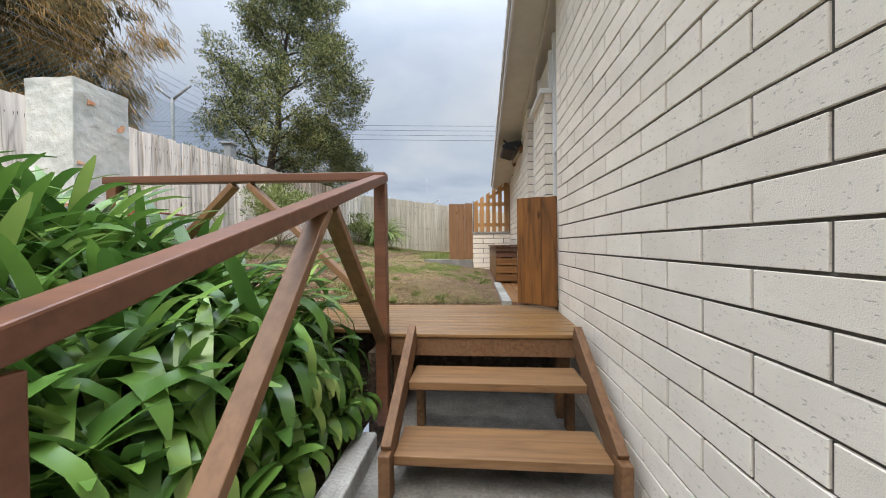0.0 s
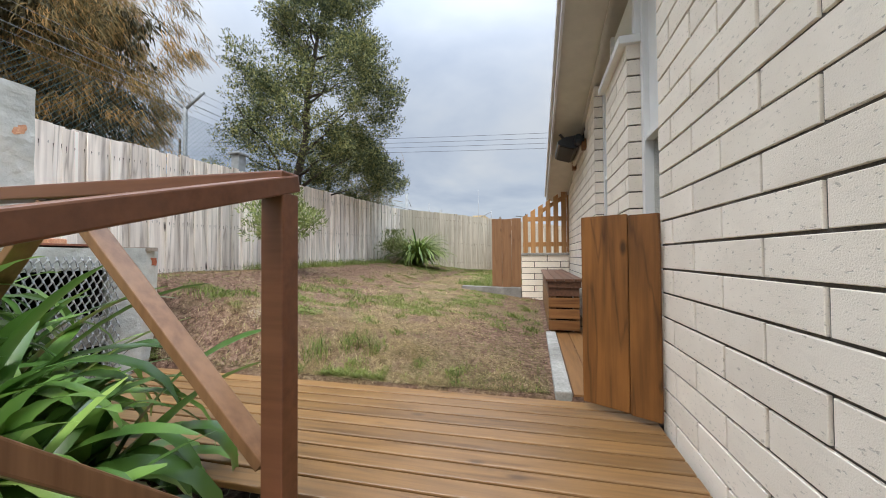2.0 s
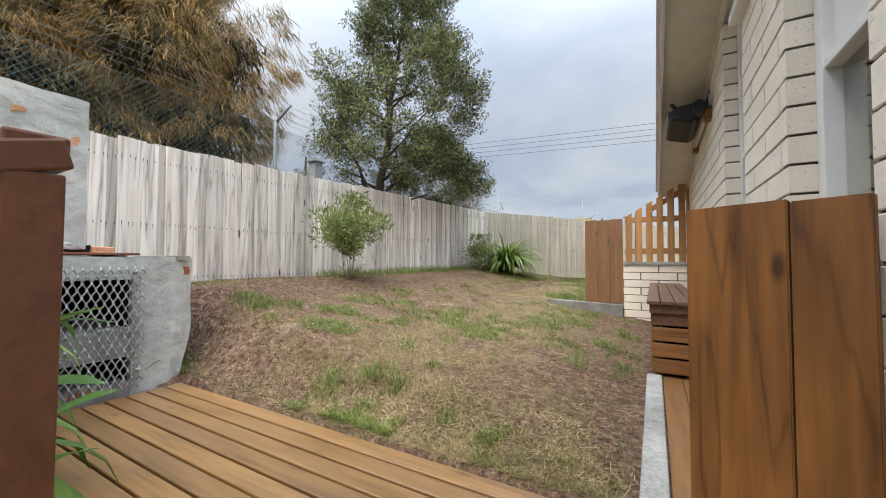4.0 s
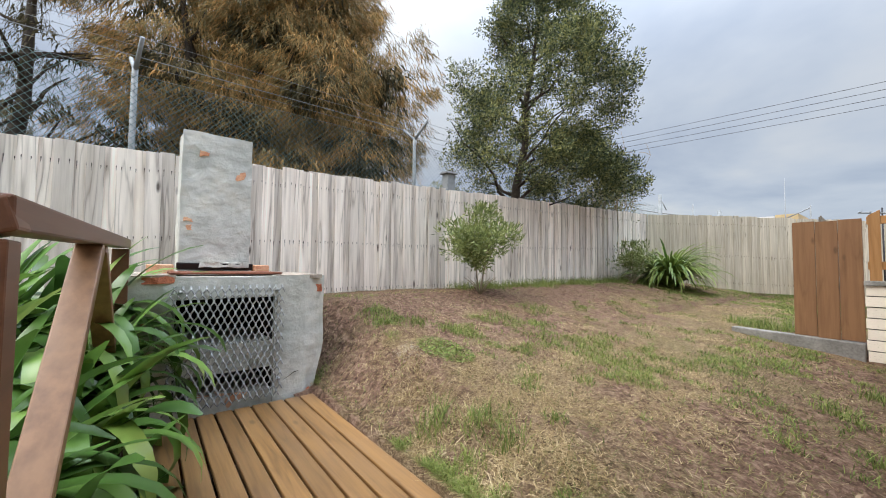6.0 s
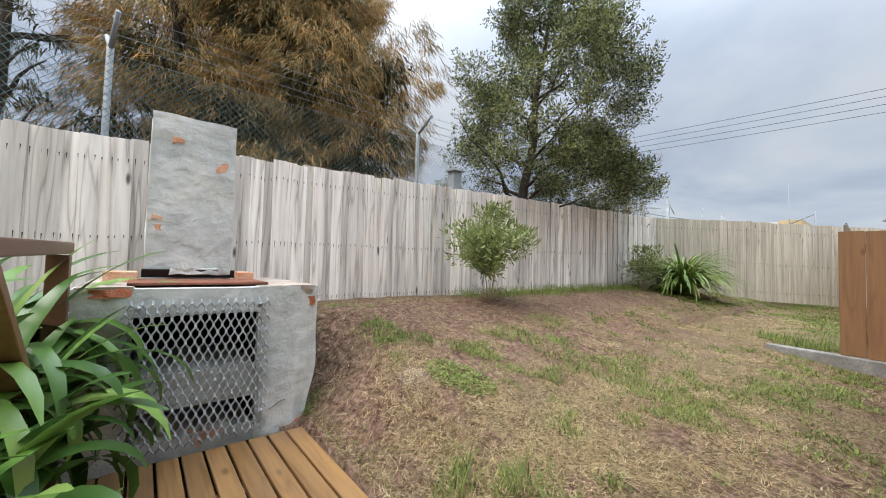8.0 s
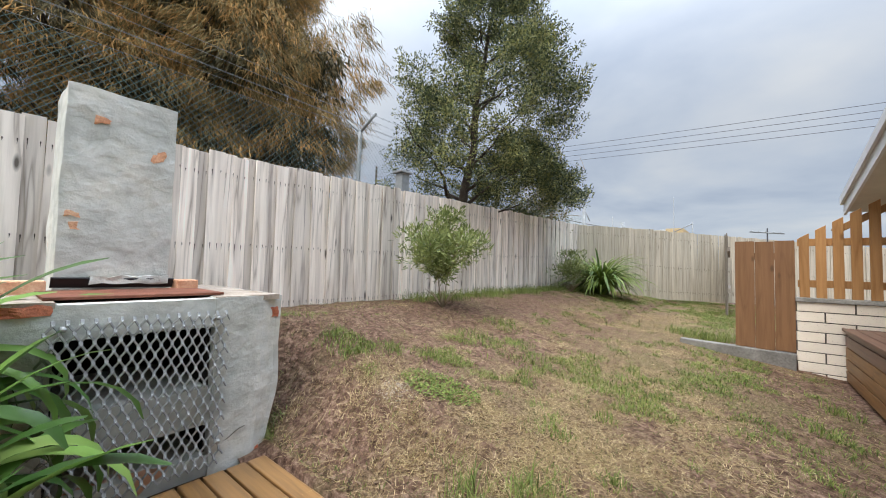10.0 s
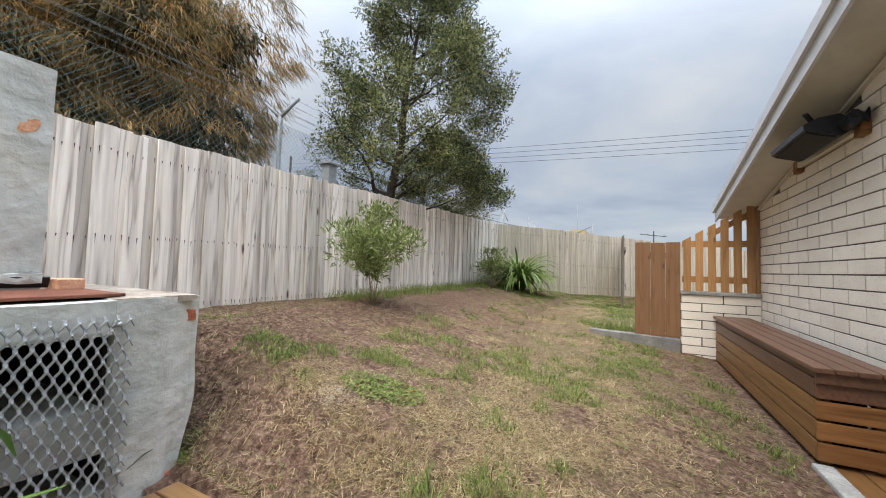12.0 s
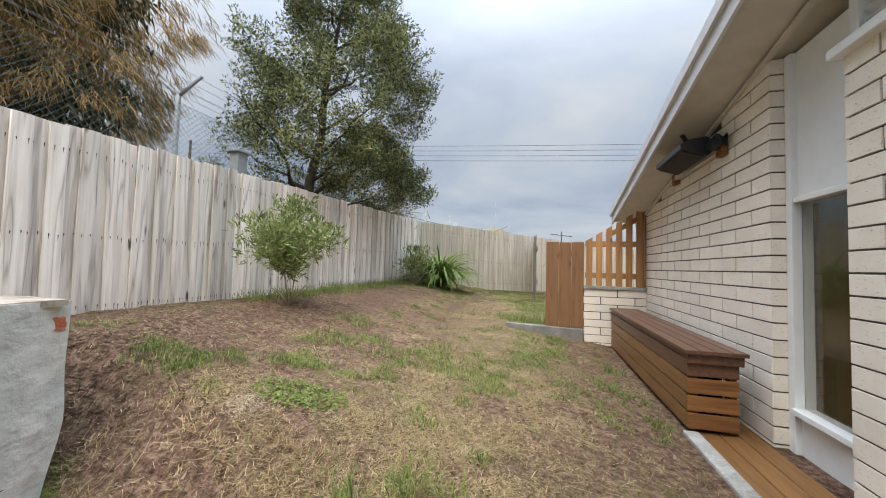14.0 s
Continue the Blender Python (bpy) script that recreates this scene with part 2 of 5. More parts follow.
M_CABLE = plain("black_cable", (0.03, 0.03, 0.035), 0.7)
M_BARK = stained("dark_bark", [(0.3, (0.035, 0.028, 0.022)), (0.7, (0.09, 0.075, 0.06))], 0.95, 6, 40, 0.7)
M_TWIG = stained("pale_twig", [(0.3, (0.24, 0.19, 0.13)), (0.7, (0.36, 0.30, 0.22))], 0.9, 8, 40, 0.4)
M_ROOM = plain("brown_room_wall", (0.16, 0.10, 0.05), 0.8, 0, 0.2, 0.15, 2)


def render_coat():
    """Grey troweled cement render with worn terracotta showing through."""
    m, n, l, b = shade("grey_cement_render", 0.9, 0, 0.2)
    a = noise_node(n, l, 2.6, 6, rough=0.6)
    t = noise_node(n, l, 13, 4, (1, 0.85, 1.1), 0.5)
    f = noise_node(n, l, 70, 5, rough=0.65)
    c = ramp_node(n, l, a, [(0.3, (0.39, 0.408, 0.388)), (0.5, (0.53, 0.538, 0.505)), (0.72, (0.70, 0.667, 0.593))])
    c = mix_node(n, l, 0.2, c, ramp_node(n, l, t, [(0.35, (0.3, 0.3, 0.3)), (0.62, (0.8, 0.8, 0.8))]), "OVERLAY")
    hi = noise_node(n, l, 3.7, 3, rough=0.5)
    spot = ramp_node(n, l, hi, [(0.69, (0, 0, 0)), (0.71, (1, 1, 1))])
    c = mix_node(n, l, spot, c, (0.58, 0.31, 0.19))
    l.new(c, b.inputs["Base Color"])
    s = n.new("ShaderNodeMath")
    s.operation = "MULTIPLY_ADD"
    l.new(t, s.inputs[0])
    s.inputs[1].default_value = 6.0
    l.new(f, s.inputs[2])
    bump_node(n, l, b, s.outputs[0], 0.33, 0.008)
    return m


M_RENDER = render_coat()
M_TOPSLAB = stained("stained_mortar_top", [(0.3, (0.20, 0.16, 0.125)), (0.7, (0.42, 0.36, 0.30))], 0.9, 7, 60, 0.5)


def soil_and_grass():
    """Bare brown soil, straw-dry mown grass and green patches, one running into the other."""
    m, n, l, b = shade("dry_lawn_soil", 0.97, 0, 0.1)
    big = noise_node(n, l, 0.8, 4, rough=0.55)
    midn = noise_node(n, l, 5.5, 7, rough=0.75)
    patch = noise_node(n, l, 5.5, 5, (1, 1, 0.2), 0.6)
    fine = noise_node(n, l, 24, 8, rough=0.8)
    grit = noise_node(n, l, 75, 6, rough=0.8)
    soil = ramp_node(n, l, fine, [(0.38, (0.055, 0.03, 0.021)), (0.52, (0.18, 0.108, 0.077)), (0.64, (0.35, 0.235, 0.175))])
    dry = ramp_node(n, l, grit, [(0.38, (0.055, 0.035, 0.02)), (0.5, (0.17, 0.115, 0.066)), (0.6, (0.42, 0.315, 0.2))])
    both = mix_node(n, l, 0.45, midn, big)
    # barer towards the fence; by the house soil darkens, part damp, part house shade
    pos, sx, lean_ = n.new("ShaderNodeNewGeometry"), n.new("ShaderNodeSeparateXYZ"), n.new("ShaderNodeMapRange")
    l.new(pos.outputs["Position"], sx.inputs[0])
    l.new(sx.outputs[0], lean_.inputs["Value"])
    lean_.inputs["From Min"].default_value, lean_.inputs["From Max"].default_value = -3.6, -0.4
    swing = ramp_node(n, l, lean_.outputs[0], [(0.0, (0.0, 0.0, 0.0)), (0.28, (0.15, 0.15, 0.15)), (0.5, (1, 1, 1)), (0.7, (0.6, 0.6, 0.6)), (0.85, (0.35, 0.35, 0.35)), (1.0, (0.1, 0.1, 0.1))])
    scaled = n.new("ShaderNodeMath")
    scaled.operation = "MULTIPLY_ADD"
    l.new(swing, scaled.inputs[0])
    scaled.inputs[1].default_value, scaled.inputs[2].default_value = 0.15, -0.085
    add = n.new("ShaderNodeMath")
    add.operation = "ADD"
    l.new(both, add.inputs[0])
    l.new(scaled.outputs[0], add.inputs[1])
    both = add.outputs[0]
    c = mix_node(n, l, ramp_node(n, l, both, [(0.44, (0, 0, 0)), (0.57, (0.9, 0.9, 0.9))]), soil, dry)
    green = ramp_node(n, l, grit, [(0.36, (0.045, 0.048, 0.016)), (0.62, (0.25, 0.225, 0.095))])
    gm = mix_node(n, l, 0.5, patch, big)
    c = mix_node(n, l, ramp_node(n, l, gm, [(0.5, (0, 0, 0)), (0.6, (0.35, 0.35, 0.35))]), c, green)
    l.new(c, b.inputs["Base Color"])
    bump_node(n, l, b, mix_node(n, l, 0.4, fine, grit), 1.0, 0.03)
    return m


M_LAWN = soil_and_grass()


def dirt_mat():
    m, n, l, b = shade("garden_bed_dirt", 0.97, 0, 0.1)
    f = noise_node(n, l, 22, 6, rough=0.7)
    c = ramp_node(n, l, f, [(0.3, (0.05, 0.035, 0.025)), (0.55, (0.13, 0.095, 0.07)), (0.75, (0.30, 0.24, 0.18))])
    l.new(c, b.inputs["Base Color"])
    bump_node(n, l, b, f, 1.0, 0.03)
    return m


M_DIRT = dirt_mat()


def leaf_mat(name, stops, rough=0.45, spec=0.4, trans=0.25, scale=1.5, island=True, weight=0.5):
    """Leaves: each blade its own green, a little light through them."""
    m, n, l, b = shade(name, rough, 0, spec)
    src = n.new("ShaderNodeNewGeometry").outputs["Random Per Island"] if island else n.new("ShaderNodeObjectInfo").outputs["Random"]
    a = noise_node(n, l, scale, 3)
    half = n.new("ShaderNodeMix")
    half.inputs["Factor"].default_value = weight
    l.new(src, half.inputs["A"])
    l.new(a, half.inputs["B"])
    c = ramp_node(n, l, half.outputs[0], stops)
    l.new(c, b.inputs["Base Color"])
    t = n.new("ShaderNodeBsdfTranslucent")
    l.new(c, t.inputs["Color"])
    x = n.new("ShaderNodeMixShader")
    x.inputs[0].default_value = trans
    l.new(b.outputs[0], x.inputs[1])
    l.new(t.outputs[0], x.inputs[2])
    l.new(x.outputs[0], n["Material Output"].inputs["Surface"])
    return m


M_AGA = leaf_mat("glossy_strap_leaf", [(0.2, (0.035, 0.084, 0.018)), (0.42, (0.076, 0.165, 0.032)), (0.65, (0.155, 0.28, 0.054)), (0.88, (0.38, 0.45, 0.14))], 0.30, 0.5, 0.22, 3.0, False)
M_CLUMP = leaf_mat("strap_clump_leaf", [(0.25, (0.08, 0.15, 0.03)), (0.75, (0.30, 0.38, 0.09))], 0.45, 0.4, 0.25)
M_GRASS = leaf_mat("green_grass_blade", [(0.25, (0.075, 0.11, 0.024)), (0.75, (0.27, 0.315, 0.09))], 0.6, 0.2, 0.25)
M_STRAW = leaf_mat("straw_blade", [(0.2, (0.16, 0.10, 0.047)), (0.5, (0.35, 0.25, 0.125)), (0.8, (0.64, 0.51, 0.31))], 0.8, 0.15, 0.15)
M_FADED = leaf_mat("fading_olive_blade", [(0.25, (0.075, 0.078, 0.026)), (0.75, (0.26, 0.225, 0.09))], 0.7, 0.15, 0.2)
M_MULCH = leaf_mat("dead_leaf_litter", [(0.25, (0.055, 0.035, 0.022)), (0.6, (0.16, 0.105, 0.068)), (0.85, (0.40, 0.30, 0.20))], 0.85, 0.1, 0.1)
M_SHRUB = leaf_mat("olive_shrub_leaf", [(0.25, (0.09, 0.12, 0.033)), (0.55, (0.21, 0.255, 0.08)), (0.8, (0.40, 0.43, 0.17))], 0.5, 0.35, 0.2, 4)
M_TREE = leaf_mat("grey_green_tree_leaf", [(0.28, (0.034, 0.05, 0.026)), (0.5, (0.10, 0.128, 0.056)), (0.70, (0.31, 0.31, 0.11))], 0.6, 0.25, 0.2, 0.8)
M_OAK = leaf_mat("rusty_sheoak_needles", [(0.3, (0.14, 0.12, 0.056)), (0.47, (0.26, 0.195, 0.082)), (0.64, (0.49, 0.28, 0.098))], 0.75, 0.15, 0.2, 0.75, True, 0.62)
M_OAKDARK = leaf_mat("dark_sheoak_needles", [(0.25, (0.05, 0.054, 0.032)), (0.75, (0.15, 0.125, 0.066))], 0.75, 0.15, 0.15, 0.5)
M_BUSH = leaf_mat("yellow_green_bush_leaf", [(0.25, (0.10, 0.10, 0.03)), (0.75, (0.27, 0.26, 0.09))], 0.6, 0.2, 0.2, 2)


def glass_mat():
    m, n, l, b = shade("window_glass", 0.03, 0, 0.5)
    b.inputs["Transmission Weight"].default_value = 1.0
    b.inputs["IOR"].default_value = 1.45
    b.inputs["Base Color"].default_value = (0.85, 0.85, 0.8, 1)
    return m


M_GLASS = glass_mat()

# ---- building helpers ----
ORIGIN = {}


def thing(name, x, y, z, label, category, group="", kind=""):
    ob = new(name)
    ob.location = (x, y, z)
    ORIGIN[ob] = Vector((x, y, z))
    return tagged(ob, label, category, group, kind)


def mesh_of(name, bm, material, smooth=False):
    me = bpy.data.meshes.new(name)
    bm.to_mesh(me)
    bm.free()
    me.materials.append(material)
    if smooth:
        me.polygons.foreach_set("use_smooth", [True] * len(me.polygons))
    return me


def part(name, bm, material, parent, label="", smooth=False):
    """One mesh object under a thing or a part; bm is in world metres."""
    o = ORIGIN[parent]
    bmesh.ops.translate(bm, verts=bm.verts, vec=-o)
    ob = new(name, mesh_of(name, bm, material, smooth))
    ob.parent = parent
    ORIGIN[ob] = o
    return tagged(ob, label)


def solo(name, bm, material, label="", category="", kind="", group="", smooth=False):
    """A thing that is one mesh, with its origin at the middle of its base."""
    co = [v.co for v in bm.verts]
    lo = Vector([min(c[i] for c in co) for i in range(3)])
    hi = Vector([max(c[i] for c in co) for i in range(3)])
    o = Vector(((lo.x + hi.x) / 2, (lo.y + hi.y) / 2, lo.z))
    bmesh.ops.translate(bm, verts=bm.verts, vec=-o)
    ob = new(name, mesh_of(name, bm, material, smooth))
    ob.location = o
    ORIGIN[ob] = o
    return tagged(ob, label, category, group, kind)


def box(bm, x0, x1, y0, y1, z0, z1, bevel=0.0):
    r = bmesh.ops.create_cube(bm, size=1, matrix=Matrix.Translation(((x0 + x1) / 2, (y0 + y1) / 2, (z0 + z1) / 2)) @ Matrix.Diagonal((x1 - x0, y1 - y0, z1 - z0, 1)))
    if bevel:
        es = list({e for v in r["verts"] for e in v.link_edges})
        bmesh.ops.bevel(bm, geom=es, offset=bevel, segments=2, affect="EDGES", profile=0.5)
    return bm


def boxed(*a, **k):
    return box(bmesh.new(), *a, **k)


def beam(bm, p, q, w, h, bevel=0.003, up=(0, 0, 1)):
    """A squared timber from p to q, w wide and h deep."""
    p, q = Vector(p), Vector(q)
    d = q - p
    z = d.normalized()
    s = z.cross(Vector(up)).normalized()
    u = s.cross(z)
    m = Matrix((s, z, u)).transposed().to_4x4()
    m.translation = (p + q) / 2
    r = bmesh.ops.create_cube(bm, size=1, matrix=m @ Matrix.Diagonal((w, d.length, h, 1)))
    if bevel:
        es = list({e for v in r["verts"] for e in v.link_edges})
        bmesh.ops.bevel(bm, geom=es, offset=bevel, segments=2, affect="EDGES", profile=0.5)
    return bm


def tube(bm, pts, radii, sides=8):
    """A tapered round limb through the points."""
    rings = []
    for i, p in enumerate(pts):
        d = (Vector(pts[min(i + 1, len(pts) - 1)]) - Vector(pts[max(i - 1, 0)])).normalized()
        s = d.orthogonal().normalized()
        u = d.cross(s)
        r = radii[i] if isinstance(radii, (list, tuple)) else radii
        rings.append([bm.verts.new(Vector(p) + (s * math.cos(2 * math.pi * k / sides) + u * math.sin(2 * math.pi * k / sides)) * r) for k in range(sides)])
    for a, b in zip(rings, rings[1:]):
        for k in range(sides):
            bm.faces.new((a[k], a[(k + 1) % sides], b[(k + 1) % sides], b[k]))
    bm.faces.new(rings[0][::-1])
    bm.faces.new(rings[-1])
    return bm


def smooth01(a, b, v):
    t = min(1, max(0, (v - a) / (b - a)))
    return t * t * (3 - 2 * t)


def lerp(a, b, t):
    return a + (b - a) * t


# ---- the ground ----
DECK_BACK, FENCE_X = 1.05, -4.44
PATH_Z = -0.53


def lawn_z(x, y):
    """Height of the yard: level by the house, rising to the fence, cut down to the deck."""
    rise = 0.02 + 0.14 * max(0, -x - 0.45) + 0.075 * max(0, -x - 2.7)
    rise = min(rise, 0.56 + 0.02 * smooth01(3, 8, y))
    rise = lerp(rise, 0.0, smooth01(1.6, 0.98, y) * smooth01(-4.3, -3.2, x))
    if y > 4.5 and x > -2.6:
        rise = lerp(rise, lerp(rise, 0.24, 0.8), smooth01(5.0, 5.3, y))
    rise += 0.014 * noise.noise((x * 1.3, y * 1.3, 0.3)) + 0.012 * noise.noise((x * 5, y * 5, 3.0)) + 0.006 * noise.noise((x * 13, y * 13, 7.0))
    if y < DECK_BACK + 0.005 and x > -3.0:
        rise = -0.03
    return rise


def build_ground():
    bm = bmesh.new()
    xs = [-400, -150, -60, -25, -14, -9] + [-7 + 0.15 * i for i in range(16)] + [-4.6 + 0.045 * i for i in range(96)] + [-0.29, 0.3]
    ys = [0.93, DECK_BACK, DECK_BACK + 0.012] + [DECK_BACK + 0.035 + 0.045 * i for i in range(100)] + [5.6 + 0.09 * i for i in range(76)] + [14, 18, 26, 45, 90, 200, 500]
    rows = []
    for y in ys:
        row = []
        for x in xs:
            far = smooth01(12.5, 40, y) + smooth01(-7, -30, x)
            z = lawn_z(max(x, -8), min(y, 13)) * max(0, 1 - far) - 0.3 * min(1, far)
            row.append(bm.verts.new((x, y, z)))
        rows.append(row)
    for a, b in zip(rows, rows[1:]):
        for i in range(len(xs) - 1):
            bm.faces.new((a[i], a[i + 1], b[i + 1], b[i]))
    ob = solo("ground", bm, M_LAWN, "patchy dry lawn with bare brown soil", "ground", "structure", smooth=True)
    # beside and behind: bed, path, the land round about
    bm = bmesh.new()
    xs = [-400, -60, -20, -9] + [-7 + 0.12 * i for i in range(48)] + [-1.27]
    ys = [-400, -60, -20, -8] + [-4.5 + 0.12 * i for i in range(46)] + [DECK_BACK - 0.03]
    rows = []
    for y in ys:
        row = []
        for x in xs:
            z = -0.5 + 0.75 * smooth01(-2.6, -4.4, x) + 0.03 * noise.noise((x * 3, y * 3, 1))
            row.append(bm.verts.new((x, y, z)))
        rows.append(row)
    for a, b in zip(rows, rows[1:]):
        for i in range(len(xs) - 1):
            bm.faces.new((a[i], a[i + 1], b[i + 1], b[i]))
    solo("ground_garden_bed", bm, M_DIRT, "brown garden bed soil with dead leaf litter", "soil", "structure", smooth=True)
    solo("path", boxed(-1.16, 0.0, -9, DECK_BACK - 0.1, PATH_Z - 0.2, PATH_Z), M_PATH, "damp grey concrete path", "path", "structure")
    solo("ground_behind", boxed(-1.16, 60, -60, -9, PATH_Z - 0.22, PATH_Z - 0.02), M_LAWN, "ground behind the house", "ground", "structure")
    solo("ground_beyond", boxed(0.3, 400, 6.6, 500, -0.4, -0.1), M_LAWN, "ground beyond the house", "ground", "structure")


build_ground()


def build_kerbs():
    solo("wall_bank", boxed(-1.31, -1.165, 0.03, 0.954, -0.9, -0.13), M_DIRT, "earth bank under the deck", "wall", "structure")
    solo("wall_retaining", boxed(-4.3, 0.24, 0.955, 1.0, -0.9, -0.045), M_DIRT, "earth bank under the deck", "wall", "structure")
    bm = bmesh.new()
    for i in range(5):
        y1 = -0.32 - i * 0.8
        box(bm, -1.27, -1.16, y1 - 0.79, y1, PATH_Z - 0.05, PATH_Z + 0.1, 0.012)
    solo("kerb", bm, M_CONC, "pale worn concrete garden edging blocks", "kerb", "structure")
    solo("kerb_bench", boxed(-0.43, -0.345, 1.056, 2.6, -0.25, 0.04, 0.008), M_STRIP, "pale concrete strip along the boards", "kerb", "structure")
    bm = bmesh.new()
    beam(bm, (-1.68, 5.11, 0.13), (-0.725, 5.085, 0.105), 0.1, 0.24, 0.01)
    solo("kerb_gate", bm, M_PATH, "weathered concrete sill under the gate", "kerb", "structure")


build_kerbs()

# ---- the house ----
COURSE, BRICK = 0.1, 0.391
COURSE_0 = -0.537
WALL_END = 0.845
PIER = (1.375, 2.012)
FAR = (2.555, 5.62)
TH = 0.24


def rake(y):
    """Underside of the raking soffit where it meets the wall."""
    return 2.187 - 0.212 * (y - 2.716)


def gable_wall(name, y0, y1, z0, top0, top1, label):
    """A mortar-coloured core with a sloping top, behind the bricks."""
    bm = bmesh.new()
    v = [bm.verts.new(p) for x in (0.008, TH) for p in ((x, y0, z0), (x, y1, z0), (x, y1, top1), (x, y0, top0))]
    for f in ((3, 2, 1, 0), (4, 5, 6, 7), (0, 1, 5, 4), (1, 2, 6, 5), (2, 3, 7, 6), (3, 0, 4, 7)):
        bm.faces.new([v[i] for i in f])
    return solo(name, bm, M_MORTAR, label, "wall", "structure")


def build_house():
    walls = {}
    walls["near"] = gable_wall("wall_1", -9, WALL_END, PATH_Z - 0.3, rake(-9) - 0.006, rake(WALL_END) - 0.006, "cream concrete brick wall with dark mortar")
    walls["pier"] = solo("wall_2", boxed(0.008, TH, PIER[0] + 0.013, PIER[1] - 0.007, -0.3, 1.915), M_MORTAR, "cream concrete brick pier between windows", "wall", "structure")
    walls["far"] = gable_wall("wall_3", FAR[0] + 0.013, FAR[1], -0.3, rake(FAR[0]) - 0.006, rake(FAR[1]) - 0.006, "cream concrete brick wall under the eave")
    # raking soffit, fascia and roof
    ya, yb = -9.0, 5.55
    for nm, mat, pts, lab in (
        ("soffit", M_SOFFIT, [(0.2, 0.0), (-0.3, 0.055), (-0.3, 0.075), (0.2, 0.02)], "cream painted raking soffit"),
        ("soffit_bead", M_SOFFIT, [(0.004, -0.022), (-0.022, -0.02), (-0.022, 0.002), (0.004, -0.002)], "cream bead between soffit and wall"),
        ("fascia", M_FASCIA, [(-0.3, 0.02), (-0.32, 0.02), (-0.32, 0.17), (-0.3, 0.17)], "pale grey barge board"),
        ("roof_edge", M_FASCIA, [(-0.322, 0.125), (-0.345, 0.125), (-0.345, 0.205), (-0.322, 0.205)], "folded metal barge capping"),
        ("roof", M_FASCIA, [(-0.322, 0.175), (-0.322, 0.203), (6.0, 0.203), (6.0, 0.175)], "pale metal roof sheet"),
    ):
        bm = bmesh.new()
        a = [bm.verts.new((x, ya, rake(ya) + dz)) for x, dz in pts]
        b = [bm.verts.new((x, yb, rake(yb) + dz)) for x, dz in pts]
        bm.faces.new(a)
        bm.faces.new(b[::-1])
        for i in range(4):
            bm.faces.new((a[i], a[(i + 1) % 4], b[(i + 1) % 4], b[i]))
        bmesh.ops.recalc_face_normals(bm, faces=bm.faces)
        solo(nm, bm, mat, lab, "roof", "structure")
    # rooms behind the glass
    solo("wall_room_back", boxed(2.6, 2.8, -9, 5.62, -0.5, 5.2), M_ROOM, "brown room wall behind the glass", "wall", "structure")
    solo("wall_room_end", boxed(TH, 2.6, 5.4, 5.6, -0.5, 1.7), M_ROOM, "brown room end wall", "wall", "structure")
    solo("wall_room_near", boxed(TH, 2.6, -9, -8.8, -0.5, 4.9), M_ROOM, "brown room end wall", "wall", "structure")
    solo("floor", boxed(TH, 2.6, -9, 5.4, -0.2, -0.05), M_ROOM, "dark timber floor indoors", "floor", "structure")
    return walls


WALLS = build_house()


def window(name, y0, y1, sill, head, top0, top1):
    """A white timber frame in a gap of the brickwork: solid panel over and under, glass between."""
    w = thing(name, 0.12, (y0 + y1) / 2, -0.05, "white painted timber window with panels above and below", "window", "", "structure")
    x0, x1 = 0.07, 0.17
    g = 0.003
    for a, b in ((y0 + g, y0 + 0.055), (y1 - 0.055, y1 - g)):
        part("window_frame", boxed(x0, x1, a, b, -0.05, min(top0, top1) - 0.012, 0.003), M_WHITE, w)
    a, b = y0 + 0.055, y1 - 0.055
    bm = boxed(x0 + 0.03, x1 - 0.02, a, b, head + 0.03, min(top0, top1) - 0.012)
    part("panel", bm, M_WHITE, w)
    part("panel", boxed(x0 + 0.03, x1 - 0.02, a, b, -0.05, sill - 0.02), M_WHITE, w)
    part("head", boxed(x0 + 0.005, x1, a, b, head, head + 0.03, 0.003), M_WHITE, w)
    part("window_sill", boxed(x0 - 0.02, x1, a, b, sill - 0.02, sill + 0.01, 0.003), M_WHITE, w)
    p = part("pane", boxed(x0 + 0.045, x0 + 0.051, a, b, sill + 0.01, head), M_GLASS, w)
    p.visible_shadow = False
    part("blind", boxed(x1 + 0.02, x1 + 0.026, a - 0.02, b + 0.02, sill - 0.02, head + 0.03), M_BLIND, w, "plain brown cloth blind behind the glass")


M_BLIND = stained("brown_blind_cloth", [(0.3, (0.06, 0.039, 0.014)), (0.7, (0.11, 0.074, 0.027))], 0.9, 2.5, 80, 0.2)


window("window_1", WALL_END, PIER[0], 0.25, 1.35, rake(WALL_END), rake(PIER[0]))
window("window_2", PIER[1], FAR[0], 0.25, 1.365, rake(PIER[1]), rake(FAR[0]))


